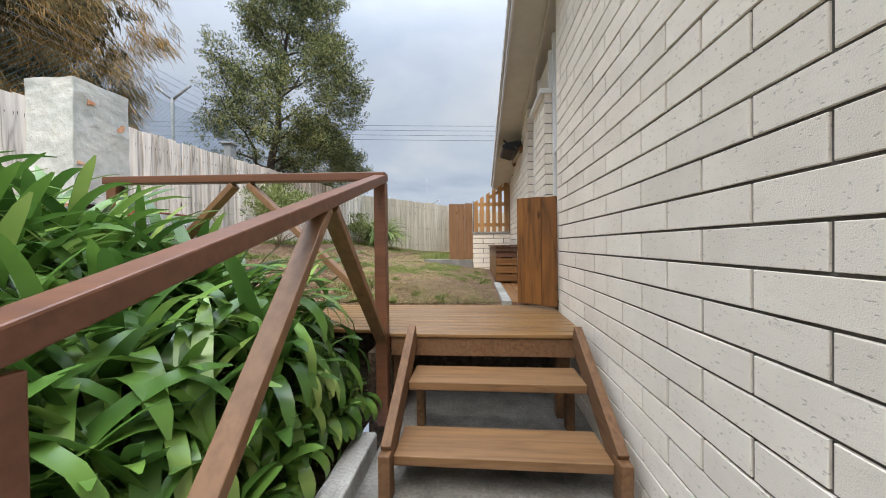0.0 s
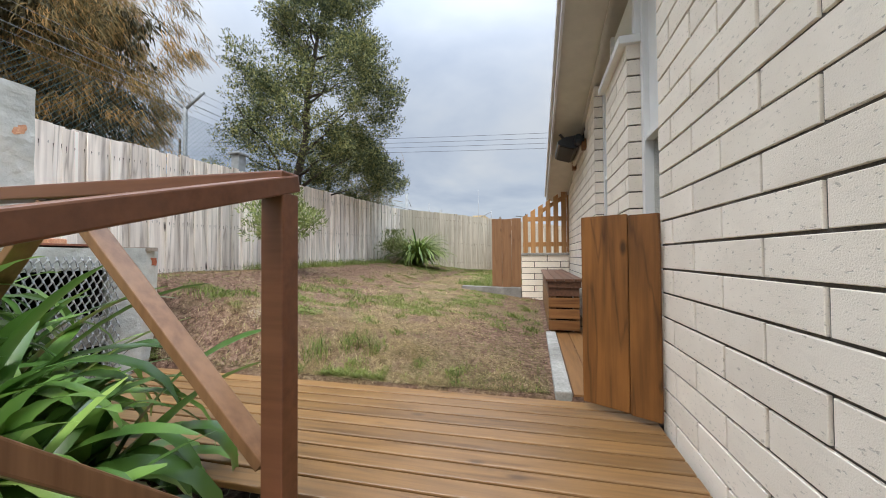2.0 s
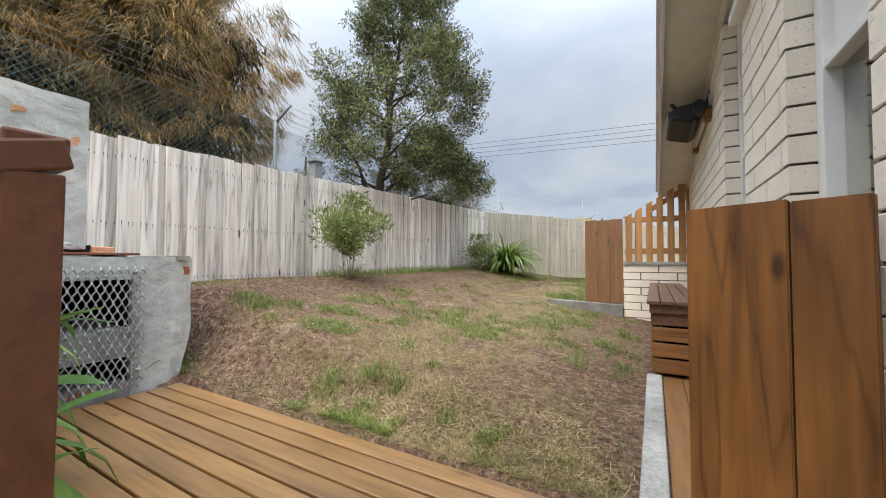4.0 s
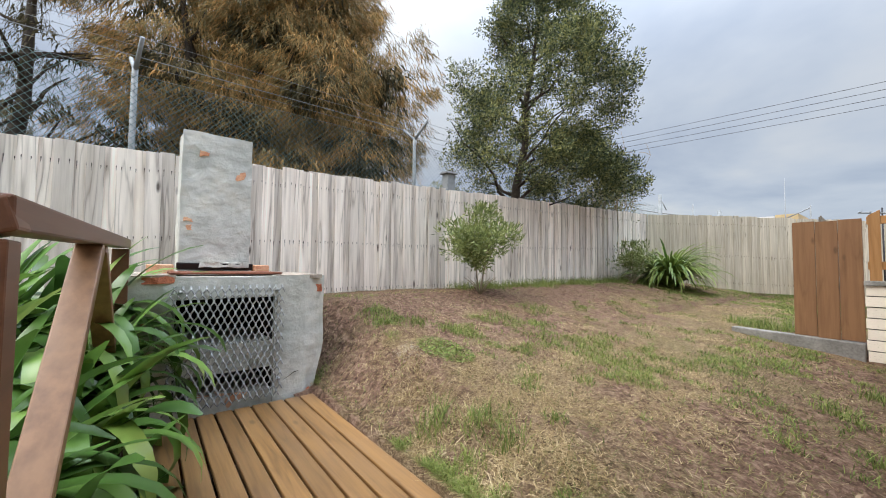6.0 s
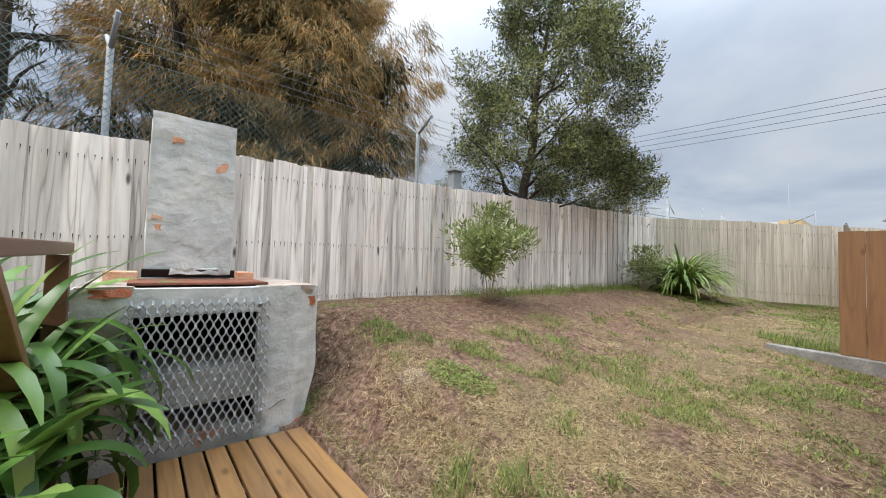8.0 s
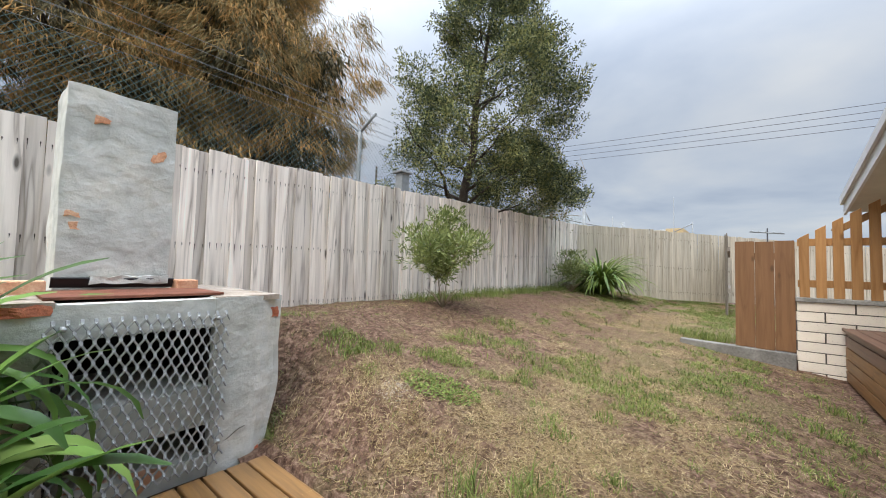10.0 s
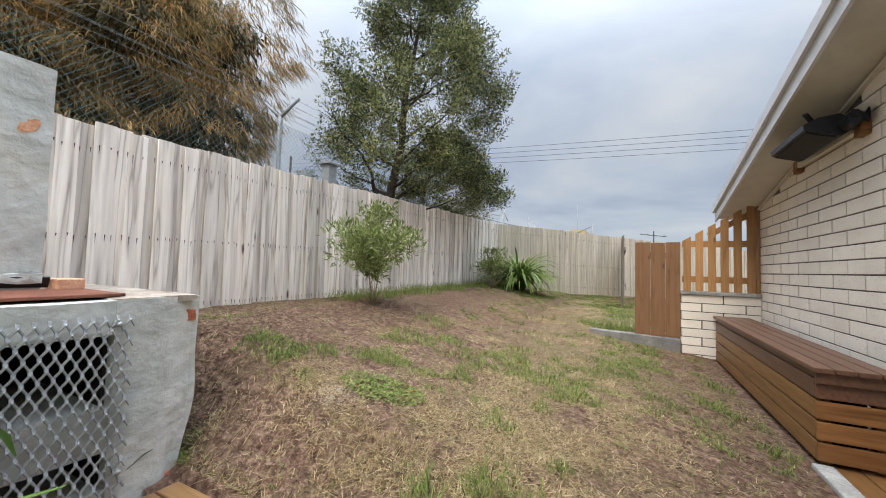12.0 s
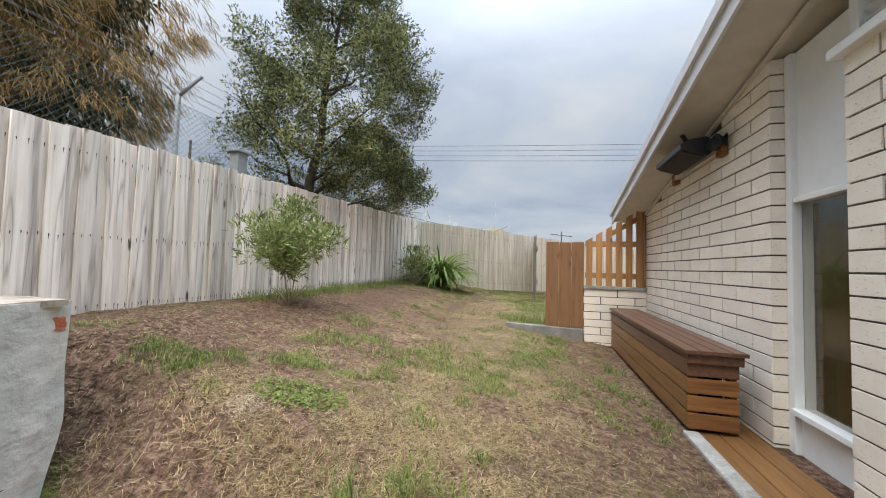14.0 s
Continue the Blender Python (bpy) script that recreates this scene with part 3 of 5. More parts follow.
def build_vent():
    """White capping on the pier and the louvred vent above it."""
    solo("pier_capping", boxed(-0.045, TH, PIER[0] - 0.03, PIER[1] + 0.03, 1.92, 1.965, 0.004), M_WHITE, "white painted timber capping on the brick pier", "trim", "structure")
    v = thing("wall_vent", 0.1, 1.7, 1.965, "white timber louvred vent under the eave", "vent", "", "structure")
    y0, y1, z0, z1 = PIER[0] - 0.02, PIER[1] + 0.03, 1.966, 2.318
    # near-black sheet that paints the shade behind the louvres
    part("backing", boxed(0.13, 0.15, y0, y1, z0, z1), M_SOOT_SHADE, v)
    for a, b in ((y0, y0 + 0.05), (y1 - 0.05, y1)):
        part("frame", boxed(0.04, 0.13, a, b, z0, z1, 0.003), M_WHITE, v)
    for i in range(7):
        z = z0 + 0.035 + i * 0.046
        bm = bmesh.new()
        beam(bm, (0.085, y0 + 0.05, z), (0.085, y1 - 0.05, z), 0.06, 0.008, 0, (0.6, 0, 0.8))
        part("slat", bm, M_WHITE, v)


build_vent()

# ---- deck and stairs ----
def build_deck():
    d = thing("deck", -1.5, 0.5, -0.2, "orange-brown oiled timber deck of narrow boards", "deck", "", "structure")
    n, w = 11, 0.0848
    pitch = (DECK_BACK - 0.0) / n
    for i in range(n):
        y = i * pitch
        x0 = -2.99
        if i == 0:
            x0 = -1.2
        part("board", boxed(x0 + random.uniform(-0.004, 0.004), -0.05 + (0.036 if i > 1 else 0), y, y + w, -0.024, 0.0, 0.005), M_DECK, d)
    part("bearer", boxed(-1.16, -0.075, 0.012, 0.055, -0.135, -0.0265, 0.003), M_STRING, d, "weathered front bearer")
    for x in (-2.6, -2.0, -1.25, -0.15):
        part("joist", boxed(x, x + 0.045, 0.06, 1.0, -0.12, -0.0265), M_STRING, d)
    for x in (-1.19, -0.17):
        part("stump", boxed(x, x + 0.08, 0.1, 0.18, PATH_Z, -0.122, 0.004), M_STRING, d)
    return d


build_deck()


def build_stairs():
    s = thing("stairs", -0.55, -0.35, PATH_Z, "open timber stairs with two worn treads", "stairs", "", "structure")
    for x in (-1.045, -0.10):
        bm = bmesh.new()
        beam(bm, (x + 0.022, -0.66, -0.36), (x + 0.022, 0.0, 0.0), 0.044, 0.13, 0.004)
        # plumb cuts: keep what lies between the foot post and the bearer
        part("stringer", bm, M_STRING, s)
        part("foot_post", boxed(x - 0.002, x + 0.046, -0.725, -0.635, PATH_Z, -0.325, 0.004), M_STRING, s)
    for y, z in ((-0.66, -0.356), (-0.3, -0.178)):
        part("tread", boxed(-0.998, -0.103, y, y + 0.265, z - 0.042, z, 0.004), M_TREAD, s)
    for x in (-0.998, -0.15):
        part("cleat", boxed(x, x + 0.045, -0.06, 0.008, PATH_Z, -0.23, 0.003), M_STRING, s)


build_stairs()


def build_rail(name, p, q, posts, apex, feet, label):
    """A handrail with its posts and a pair of leaning braces."""
    r = thing(name, posts[0][0], posts[0][1], posts[0][2], label, "railing")
    bm = bmesh.new()
    beam(bm, p, q, 0.072, 0.048, 0.005)
    part("handrail", bm, M_RAIL, r)
    for x, y, z0, z1 in posts:
        part("post", boxed(x - 0.034, x + 0.034, y - 0.034, y + 0.034, z0, z1, 0.004), M_RAIL, r)
    for a, f in zip(apex, feet):
        bm = bmesh.new()
        beam(bm, a, f, 0.036, 0.068, 0.004, (p[1] - q[1], q[0] - p[0], 0) if abs(p[0] - q[0]) > 1 else (1, 0, 0))
        part("brace", bm, M_BRACE, r)
    return r


build_rail("stair_railing", (-1.2, 0.005, 0.93), (-1.2, -2.01, 0.362), [(-1.2, -0.032, PATH_Z, 0.895), (-1.2, -1.825, PATH_Z, 0.385)],
           [(-1.2, -0.80, 0.67), (-1.2, -0.86, 0.665)], [(-1.2, -0.05, -0.03), (-1.2, -1.5, -0.03)], "brown stained timber stair railing with leaning braces")
build_rail("deck_railing", (-1.168, -0.03, 0.93), (-3.03, 0.03, 0.965), [(-2.97, 0.03, -0.3, 0.935)],
           [(-2.03, 0.0, 0.91), (-2.13, 0.0, 0.91)], [(-1.24, -0.028, 0.16), (-2.92, 0.025, 0.16)], "brown stained timber deck railing with leaning braces")


# ---- gates, screen, bench ----
def board_gate(name, p, q, z0, z1, widths, material, label, thick=0.02):
    """Upright boards side by side from p to q, two ledges behind."""
    p, q = Vector((*p, 0)), Vector((*q, 0))
    d = (q - p).normalized()
    g = thing(name, (p.x + q.x) / 2, (p.y + q.y) / 2, z0, label, "gate")
    total, run = sum(widths), 0
    for i, w in enumerate(widths):
        a, b = p + (q - p) * (run / total), p + (q - p) * ((run + w) / total)
        run += w
        bm = bmesh.new()
        mid_ = (a + b) / 2
        length = (b - a).length - 0.004
        m = Matrix((d, Vector((-d.y, d.x, 0)), Vector((0, 0, 1)))).transposed().to_4x4()
        m.translation = (mid_.x, mid_.y, (z0 + z1) / 2 + 0.003 * (-1) ** i)
        bmesh.ops.create_cube(bm, size=1, matrix=m @ Matrix.Diagonal((length, thick, z1 - z0, 1)))
        bmesh.ops.bevel(bm, geom=bm.edges[:], offset=0.003, segments=2, affect="EDGES")
        part("board", bm, material, g)
    nrm = Vector((-d.y, d.x, 0)) * (thick / 2 + 0.018)
    for z in (z0 + 0.15, z1 - 0.15):
        bm = bmesh.new()
        beam(bm, p + nrm + d * 0.02 + Vector((0, 0, z)), q + nrm - d * 0.02 + Vector((0, 0, z)), 0.034, 0.07, 0.003)
        part("ledge", bm, material, g)
    return g


board_gate("garden_gate", (-0.302, 0.978), (-0.012, 0.80), 0.03, 0.9, [0.2, 0.12], M_GATE, "orange-brown oiled timber gate standing open by the brick wall")
board_gate("side_gate", (-1.185, 5.107), (-0.722, 5.075), 0.235, 1.32, [0.16, 0.15, 0.15], M_GATE2, "brown vertical-board timber gate beside the low brick wall")


def build_low_wall():
    w = solo("wall_4", boxed(-0.713, -0.004, 5.073, 5.24, -0.3, 0.73), M_MORTAR, "low cream brick wall under the slat screen", "wall", "structure")
    solo("wall_capping", boxed(-0.725, -0.004, 5.04, 5.26, 0.732, 0.77, 0.004), M_STRIP, "weathered flat capping on the low wall", "trim", "structure")
    WALLS["low"] = w
    s = thing("slat_screen", -0.36, 5.12, 0.77, "honey-brown timber slat screen rising to the eave", "screen")
    for i in range(6):
        t = i / 5
        x = lerp(-0.655, -0.075, t)
        top = lerp(1.37, 1.735, t)
        bm = bmesh.new()
        box(bm, x - 0.036, x + 0.036, 5.10, 5.12, 0.772, top)
        for v in bm.verts:
            if v.co.z > 1:
                v.co.z += 0.62 * (v.co.x - x)
        bmesh.ops.bevel(bm, geom=bm.edges[:], offset=0.002, segments=1, affect="EDGES")
        part("slat", bm, M_SLAT, s)
    part("post", boxed(-0.03, -0.004, 5.09, 5.17, 0.772, 1.74, 0.003), M_SLAT, s)
    for z, x0 in ((0.87, -0.7), (1.27, -0.7)):
        part("rail", boxed(x0, -0.032, 5.121, 5.156, z, z + 0.07, 0.003), M_SLAT, s)
    bm = bmesh.new()
    beam(bm, (-0.45, 5.138, 1.4), (-0.035, 5.138, 1.66), 0.035, 0.06, 0.003)
    part("rail", bm, M_SLAT, s)


build_low_wall()


def build_bench():
    y0, y1, x0, x1 = 2.575, 5.035, -0.425, -0.1
    b = thing("bench", -0.2, 3.8, 0.02, "long built-in timber box bench against the brick wall", "bench")
    n = 4
    w = (x1 - x0) / n
    for i in range(n):
        part("seat_board", boxed(x0 + i * w, x0 + (i + 1) * w - 0.006, y0 - 0.02, y1, 0.492, 0.515, 0.003), M_BENCHTOP, b, "dark brown seat board")
    xf = -0.385
    for i in range(4):
        z = 0.05 + i * 0.102
        part("front_slat", boxed(xf - 0.018, xf, y0 + 0.05, y1, z, z + 0.092, 0.003), M_BENCH if i < 3 else M_BENCHTOP, b)
        part("end_slat", boxed(xf - 0.018, x1 - 0.035, y0 + 0.03, y0 + 0.049, z, z + 0.088, 0.003), M_BENCHX if i < 3 else M_BENCHTOP, b)
    for y in (y0 + 0.06, (y0 + y1) / 2, y1 - 0.06):
        for x in (xf + 0.002, x1 - 0.08):
            part("leg", boxed(x, x + 0.045, y, y + 0.045, 0.03, 0.49, 0.003), M_BENCH, b)
    part("front_top_rail", boxed(xf - 0.012, xf, y0 + 0.05, y1, 0.4505, 0.49, 0.003), M_BENCHTOP, b)
    # near-black block added inside so the slat gaps read as shaded
    part("lining", boxed(xf + 0.05, x1 - 0.09, y0 + 0.11, y1 - 0.02, 0.035, 0.488), M_SOOT_SHADE, b, "added dark block in place of the shade inside the box")
    part("end_top_rail", boxed(xf - 0.025, x1 - 0.02, y0 + 0.005, y0 + 0.029, 0.435, 0.49, 0.003), M_BENCHTOP, b)


build_bench()


def build_walkway():
    w = thing("boardwalk", -0.17, 3, -0.02, "narrow walkway of orange timber boards along the wall", "boards", "", "structure")
    for i, x in enumerate((-0.338, -0.228, -0.118)):
        part("board", boxed(x, x + 0.104, 1.07, 5.0, 0.0, 0.024, 0.003), M_BENCH, w)
    part("joist", boxed(-0.33, -0.02, 1.1, 4.98, -0.1, -0.003), M_STRING, w)


build_walkway()


def build_heater():
    h = thing("outdoor_heater", -0.1, 3.5, 1.85, "black outdoor strip heater on a wall bracket under the eave", "heater")
    for y in (3.03, 3.95):
        part("mount_block", boxed(-0.045, -0.001, y, y + 0.09, 1.80, 1.90, 0.004), M_BENCHX, h, "brown timber mounting block")
    bm = bmesh.new()
    beam(bm, (-0.03, 3.075, 1.86), (-0.03, 4.0, 1.86), 0.03, 0.05, 0.004)
    part("bracket_bar", bm, M_SOFFIT, h)
    # a long hood, tilted out and down
    bm = bmesh.new()
    prof = [(-0.055, 1.93), (-0.10, 1.968), (-0.2, 1.955), (-0.272, 1.918), (-0.268, 1.885), (-0.18, 1.85), (-0.09, 1.83), (-0.055, 1.86)]
    a = [bm.verts.new((x, 3.12, z)) for x, z in prof]
    b = [bm.verts.new((x, 3.72, z)) for x, z in prof]
    bm.faces.new(a)
    bm.faces.new(b[::-1])
    for i in range(len(prof)):
        bm.faces.new((a[i], a[(i + 1) % len(prof)], b[(i + 1) % len(prof)], b[i]))
    bmesh.ops.recalc_face_normals(bm, faces=bm.faces)
    part("hood", bm, M_BLACK, h)
    bm = bmesh.new()
    beam(bm, (-0.18, 3.14, 1.848), (-0.18, 3.70, 1.848), 0.15, 0.006, 0, (0.3, 0, 1))
    part("reflector", bm, M_REFLECT, h)
    bm = bmesh.new()
    tube(bm, [(-0.075, 3.1, 1.89), (-0.075, 3.0, 1.9), (-0.03, 2.99, 1.9)], 0.045, 10)
    part("end_housing", bm, M_BLACK, h, smooth=True)
    bm = bmesh.new()
    beam(bm, (-0.2, 3.2, 1.955), (-0.25, 3.16, 2.0), 0.03, 0.012, 0.002)
    part("hanger", bm, M_BLACK, h)


build_heater()


# ---- barbecue ----
def rough_block(bm, x0, x1, y0, y1, z0, z1, wob=0.008, seed=0.0):
    """A rendered block: subdivided, corners eased, faces uneven."""
    box(bm, x0, x1, y0, y1, z0, z1)
    bmesh.ops.subdivide_edges(bm, edges=bm.edges[:], cuts=11, use_grid_fill=True)
    for v in bm.verts:
        c = v.co
        n = noise.noise_vector(Vector((c.x * 5 + seed, c.y * 5, c.z * 5)))
        v.co = c + n * wob
    return bm


def build_barbecue():
    b = thing("brick_barbecue", -3.5, 0.6, -0.02, "grey cement-rendered brick barbecue with a tall back", "barbecue")
    X, T = -3.04, 0.79
    # body round two fire openings
    Y0, Y1 = 0.06, 1.135
    oy0, oy1 = 0.27, 0.80
    o1, o2 = (0.375, 0.655), (0.065, 0.205)
    part("pier", rough_block(bmesh.new(), -4.1, X, Y0, oy0, -0.03, T, seed=1), M_RENDER, b, smooth=False)
    bm = rough_block(bmesh.new(), -4.1, X, oy1, Y1, -0.03, T, seed=2)
    for v in bm.verts:
        k = smooth01(0.95, 1.12, v.co.y) * smooth01(-3.3, -3.0, v.co.x)
        v.co.x -= 0.045 * k * k
        v.co.y -= 0.065 * k * smooth01(0.32, -0.02, v.co.z)
    part("pier", bm, M_RENDER, b)
    part("lintel", rough_block(bmesh.new(), -3.9, X - 0.004, oy0 - 0.004, oy1 + 0.004, o1[1], T - 0.004, wob=0.004, seed=3), M_RENDER, b)
    part("shelf", rough_block(bmesh.new(), -3.9, X - 0.012, oy0 - 0.004, oy1 + 0.004, o2[1], o1[0], wob=0.004, seed=4), M_RENDER, b)
    part("sill", rough_block(bmesh.new(), -3.9, X - 0.012, oy0 - 0.004, oy1 + 0.004, -0.03, o2[0], wob=0.004, seed=5), M_RENDER, b)
    part("firebox_back", boxed(-3.95, -3.7, oy0 - 0.02, oy1 + 0.02, -0.02, o1[1]), M_SOOT_SHADE, b)
    for ya in (oy0 + 0.001, oy1 - 0.011):
        part("firebox_side", boxed(-3.7, X - 0.05, ya, ya + 0.01, 0.0, o1[1]), M_SOOT_SHADE, b)
    part("firebox_floor", boxed(-3.7, X - 0.05, oy0 + 0.012, oy1 - 0.012, -0.02, 0.012), M_SOOT_SHADE, b)
    # top: rusty plate, brick ends, tall rendered back
    for ya, yb in ((Y0 + 0.01, oy0 - 0.002), (oy1 + 0.002, Y1 - 0.03)):
        part("top_slab", rough_block(bmesh.new(), -4.08, X - 0.004, ya, yb, T - 0.02, T + 0.006, wob=0.003, seed=9), M_TOPSLAB, b, "stained brownish mortar top")
    bm = boxed(-3.55, -3.12, 0.24, 0.86, T + 0.008, T + 0.02, 0.002)
    part("hotplate", bm, M_RUST, b, "flat rust-brown steel hotplate")
    bm = bmesh.new()
    beam(bm, (-3.56, 0.29, T + 0.055), (-3.56, 0.76, T + 0.05), 0.012, 0.05, 0.002, (0.4, 0, 1))
    part("flue_plate", bm, M_BLACK, b, "bent black steel strip")
    bm = rough_block(bmesh.new(), -3.98, -3.585, 0.30, 0.742, T - 0.01, 1.80, wob=0.009, seed=7)
    part("back", bm, M_RENDER, b)
    bm = boxed(-3.575, -3.545, 0.42, 0.735, T + 0.045, T + 0.085)
    bmesh.ops.subdivide_edges(bm, edges=bm.edges[:], cuts=7, use_grid_fill=True)
    for v in bm.verts:
        v.co += noise.noise_vector(v.co * 22) * 0.012
    part("mortar_splash", bm, M_RENDER, b, "dried mortar splashed over the steel strip")
    bm = bmesh.new()
    tube(bm, [(X - 0.001 - 0.05 * smooth01(0.93, 1.14, y), y, 0.10 + (y - 0.83) * 0.42 + 0.012 * noise.noise((y * 20, 0, 3))) for y in [0.83 + 0.02 * i for i in range(14)]], 0.002, 5)
    part("crack", bm, M_SOOT_SHADE, b, "thin dark crack in the render")
    part("brick", boxed(-3.62, -3.5, 0.765, 0.865, T, T + 0.065, 0.006), M_FIREBRICK, b, "loose pale clay brick")
    part("brick", boxed(-3.60, -3.5, 0.13, 0.275, T, T + 0.065, 0.006), M_FIREBRICK, b, "loose pale clay brick")
    for ya, za, w, h in ((1.045, 0.675, 0.075, 0.05), (0.12, 0.752, 0.14, 0.036), (0.93, -0.02, 0.11, 0.045)):
        bm = boxed(X - 0.02, X + 0.004, ya, ya + w, za, za + h)
        bmesh.ops.subdivide_edges(bm, edges=bm.edges[:], cuts=3, use_grid_fill=True)
        for v in bm.verts:
            v.co += noise.noise_vector(v.co * 30) * 0.012
            if ya > 0.9:
                v.co.x -= 0.026 * smooth01(0.95, 1.12, v.co.y) + 0.008
        part("bare_brick", bm, M_REDBRICK, b, "patch of bare red brick")
    for ya, za, w, h in ((0.635, 1.495, 0.06, 0.06), (0.40, 1.63, 0.06, 0.035), (0.33, 1.16, 0.05, 0.025), (0.345, 1.10, 0.03, 0.04)):
        bm = boxed(-3.6, -3.5805, ya, ya + w, za, za + h)
        bmesh.ops.subdivide_edges(bm, edges=bm.edges[:], cuts=4, use_grid_fill=True)
        for v in bm.verts:
            n_ = noise.noise_vector(v.co * 25)
            v.co.y += n_.y * 0.02
            v.co.z += n_.z * 0.02
            v.co.x += n_.x * 0.003
        part("bare_brick", bm, M_FIREBRICK, b, "patch of bare orange brick")
    # expanded metal guard
    m = thing("mesh_guard", X + 0.03, 0.53, 0.0, "galvanised expanded steel mesh guard fixed over the fire openings", "mesh")
    bm = bmesh.new()
    cy, cz = 0.038, 0.078
    gy0, gy1, gz0, gz1 = 0.225, 0.858, 0.02, 0.742
    rows_, cols = int((gz1 - gz0) / cz * 2), int((gy1 - gy0) / cy)
    for r in range(rows_):
        z = gz0 + r * cz / 2
        for c in range(cols):
            ya = gy0 + c * cy + (cy / 2 if r % 2 else 0)
            yb = ya + cy / 2
            if yb > gy1:
                continue
            lean = 0.06 * cz
            for sgn in (1, -1):
                p, q = (X + 0.022, ya if sgn > 0 else yb + cy / 2, z), (X + 0.034, yb, z + cz / 2)
                if q[2] > gz1 or p[1] > gy1:
                    continue
                lean = 0.06 * cz
                pa = (p[0], p[1], z + lean)
                qa = (q[0], q[1], z + cz / 2 - lean)
                beam(bm, pa, qa, 0.0085, 0.0045, 0.0012, (0.7, 0, 0.75))
            if z + cz / 2 + lean < gz1:
                # the solid bond where four strands meet
                beam(bm, (X + 0.031, yb, z + cz / 2 - lean * 2.2), (X + 0.022, yb, z + cz / 2 + lean * 2.2), 0.0125, 0.006, 0.0015, (0.9, 0.3, 0.3))
    part("mesh", bm, M_STEEL, m)
    for y, z in ((0.29, 0.70), (0.80, 0.70), (0.825, 0.13)):
        bm = bmesh.new()
        tube(bm, [(X - 0.01, y, z), (X + 0.036, y, z), (X + 0.042, y, z)], [0.011, 0.011, 0.006], 8)
        part("bolt", bm, M_STEEL, m, smooth=True)


build_barbecue()


# ---- fences ----
FENCE_LINE = [(-4.44, -6.0), (-4.44, 5.0), (-4.36, 6.8), (-4.2, 8.94)]


def on_line(line, s):
    for a, b in zip(line, line[1:]):
        d = math.dist(a, b)
        if s <= d:
            return a[0] + (b[0] - a[0]) * s / d, a[1] + (b[1] - a[1]) * s / d, math.atan2(b[1] - a[1], b[0] - a[0])
        s -= d
    return (*line[-1], 0)


def build_fence(name, line, top, bottom, material, label, pitch=0.092, side=-1):
    f = thing(name, *line[0], bottom(line[0][1]), label, "fence", "", "structure")
    rng = random.Random(len(name))
    total = sum(math.dist(a, b) for a, b in zip(line, line[1:]))
    meshes = []
    for k in range(6):
        bm = bmesh.new()
        w = 0.052 + 0.003 * (k % 3)
        # a sawn paling 1 m high, its face slightly cupped, nail heads on it
        prof = [(-w, 0.0), (-w * 0.5, 0.0025), (0, 0.0035), (w * 0.5, 0.002), (w, 0.0), (w, -0.014), (-w, -0.014)]
        lo = [bm.verts.new((x, y, 0)) for x, y in prof]
        hi = [bm.verts.new((x + rng.uniform(-1, 1) * 0.001, y, 1)) for x, y in prof]
        bm.faces.new(lo[::-1])
        bm.faces.new(hi)
        for i in range(len(prof)):
            bm.faces.new((lo[i], lo[(i + 1) % len(prof)], hi[(i + 1) % len(prof)], hi[i]))
        bmesh.ops.recalc_face_normals(bm, faces=bm.faces)
        for h in (0.885, 0.475, 0.12):
            for nx in (-w * 0.52, w * 0.5):
                x = nx + rng.uniform(-0.006, 0.006)
                z = h + rng.uniform(-0.006, 0.006)
                r, tail = 0.0032, rng.uniform(0.012, 0.05)
                y = 0.0045
                q = [bm.verts.new(p) for p in ((x - r, y, z + r), (x + r, y, z + r), (x + r * 0.9, y, z - r), (x + r * 0.2, y, z - tail), (x - r * 0.9, y, z - r))]
                f_ = bm.faces.new(q[::-1])
                f_.material_index = 1
        meshes.append(mesh_of("paling", bm, material))
        meshes[-1].materials.append(M_NAIL)
    s, i = 0.0, 0
    while s < total:
        x, y, ang = on_line(line, s)
        z0, z1 = bottom(y) - 0.1, top(y) + rng.uniform(-0.012, 0.012)
        ob = new("paling", rng.choice(meshes))
        ob.parent = f
        off = 0.019 * (i % 2)
        nx, ny = -math.sin(ang) * side, math.cos(ang) * side
        ob.matrix_basis = Matrix.Translation(-ORIGIN[f]) @ pose(x + nx * off, y + ny * off, z0, rng.uniform(-0.4, 0.4), rng.uniform(-0.5, 0.5), math.degrees(ang) + (180 if side < 0 else 0) + rng.uniform(-2.5, 2.5)) @ Matrix.Diagonal((1, 1, z1 - z0, 1))
        s += pitch * rng.uniform(0.92, 1.08)
        i += 1
    for h in (0.25, 0.8):
        bm = bmesh.new()
        for a, b in zip(line, line[1:]):
            d = Vector((b[0] - a[0], b[1] - a[1], 0)).normalized()
            n = Vector((-d.y, d.x, 0)) * -side * 0.035
            pa = Vector((*a, lerp(bottom(a[1]), top(a[1]), h))) + n
            pb = Vector((*b, lerp(bottom(b[1]), top(b[1]), h))) + n
            beam(bm, pa, pb, 0.04, 0.075, 0)
        part("rail", bm, M_RAILGREY, f)
    return f


def fence_top(y):
    return 1.80 + 0.036 * y if y < 6 else 2.016 + 0.02 * (y - 6)


build_fence("fence_side", FENCE_LINE, fence_top, lambda y: 0.53 if y < 3 else 0.53 + 0.02 * (y - 3), M_PALING, "tall weathered grey timber paling fence")
BACK_LINE = [(-4.2, 8.97), (-2.88, 10.4), (-1.44, 11.8), (-0.6, 12.6), (3.0, 15.6)]
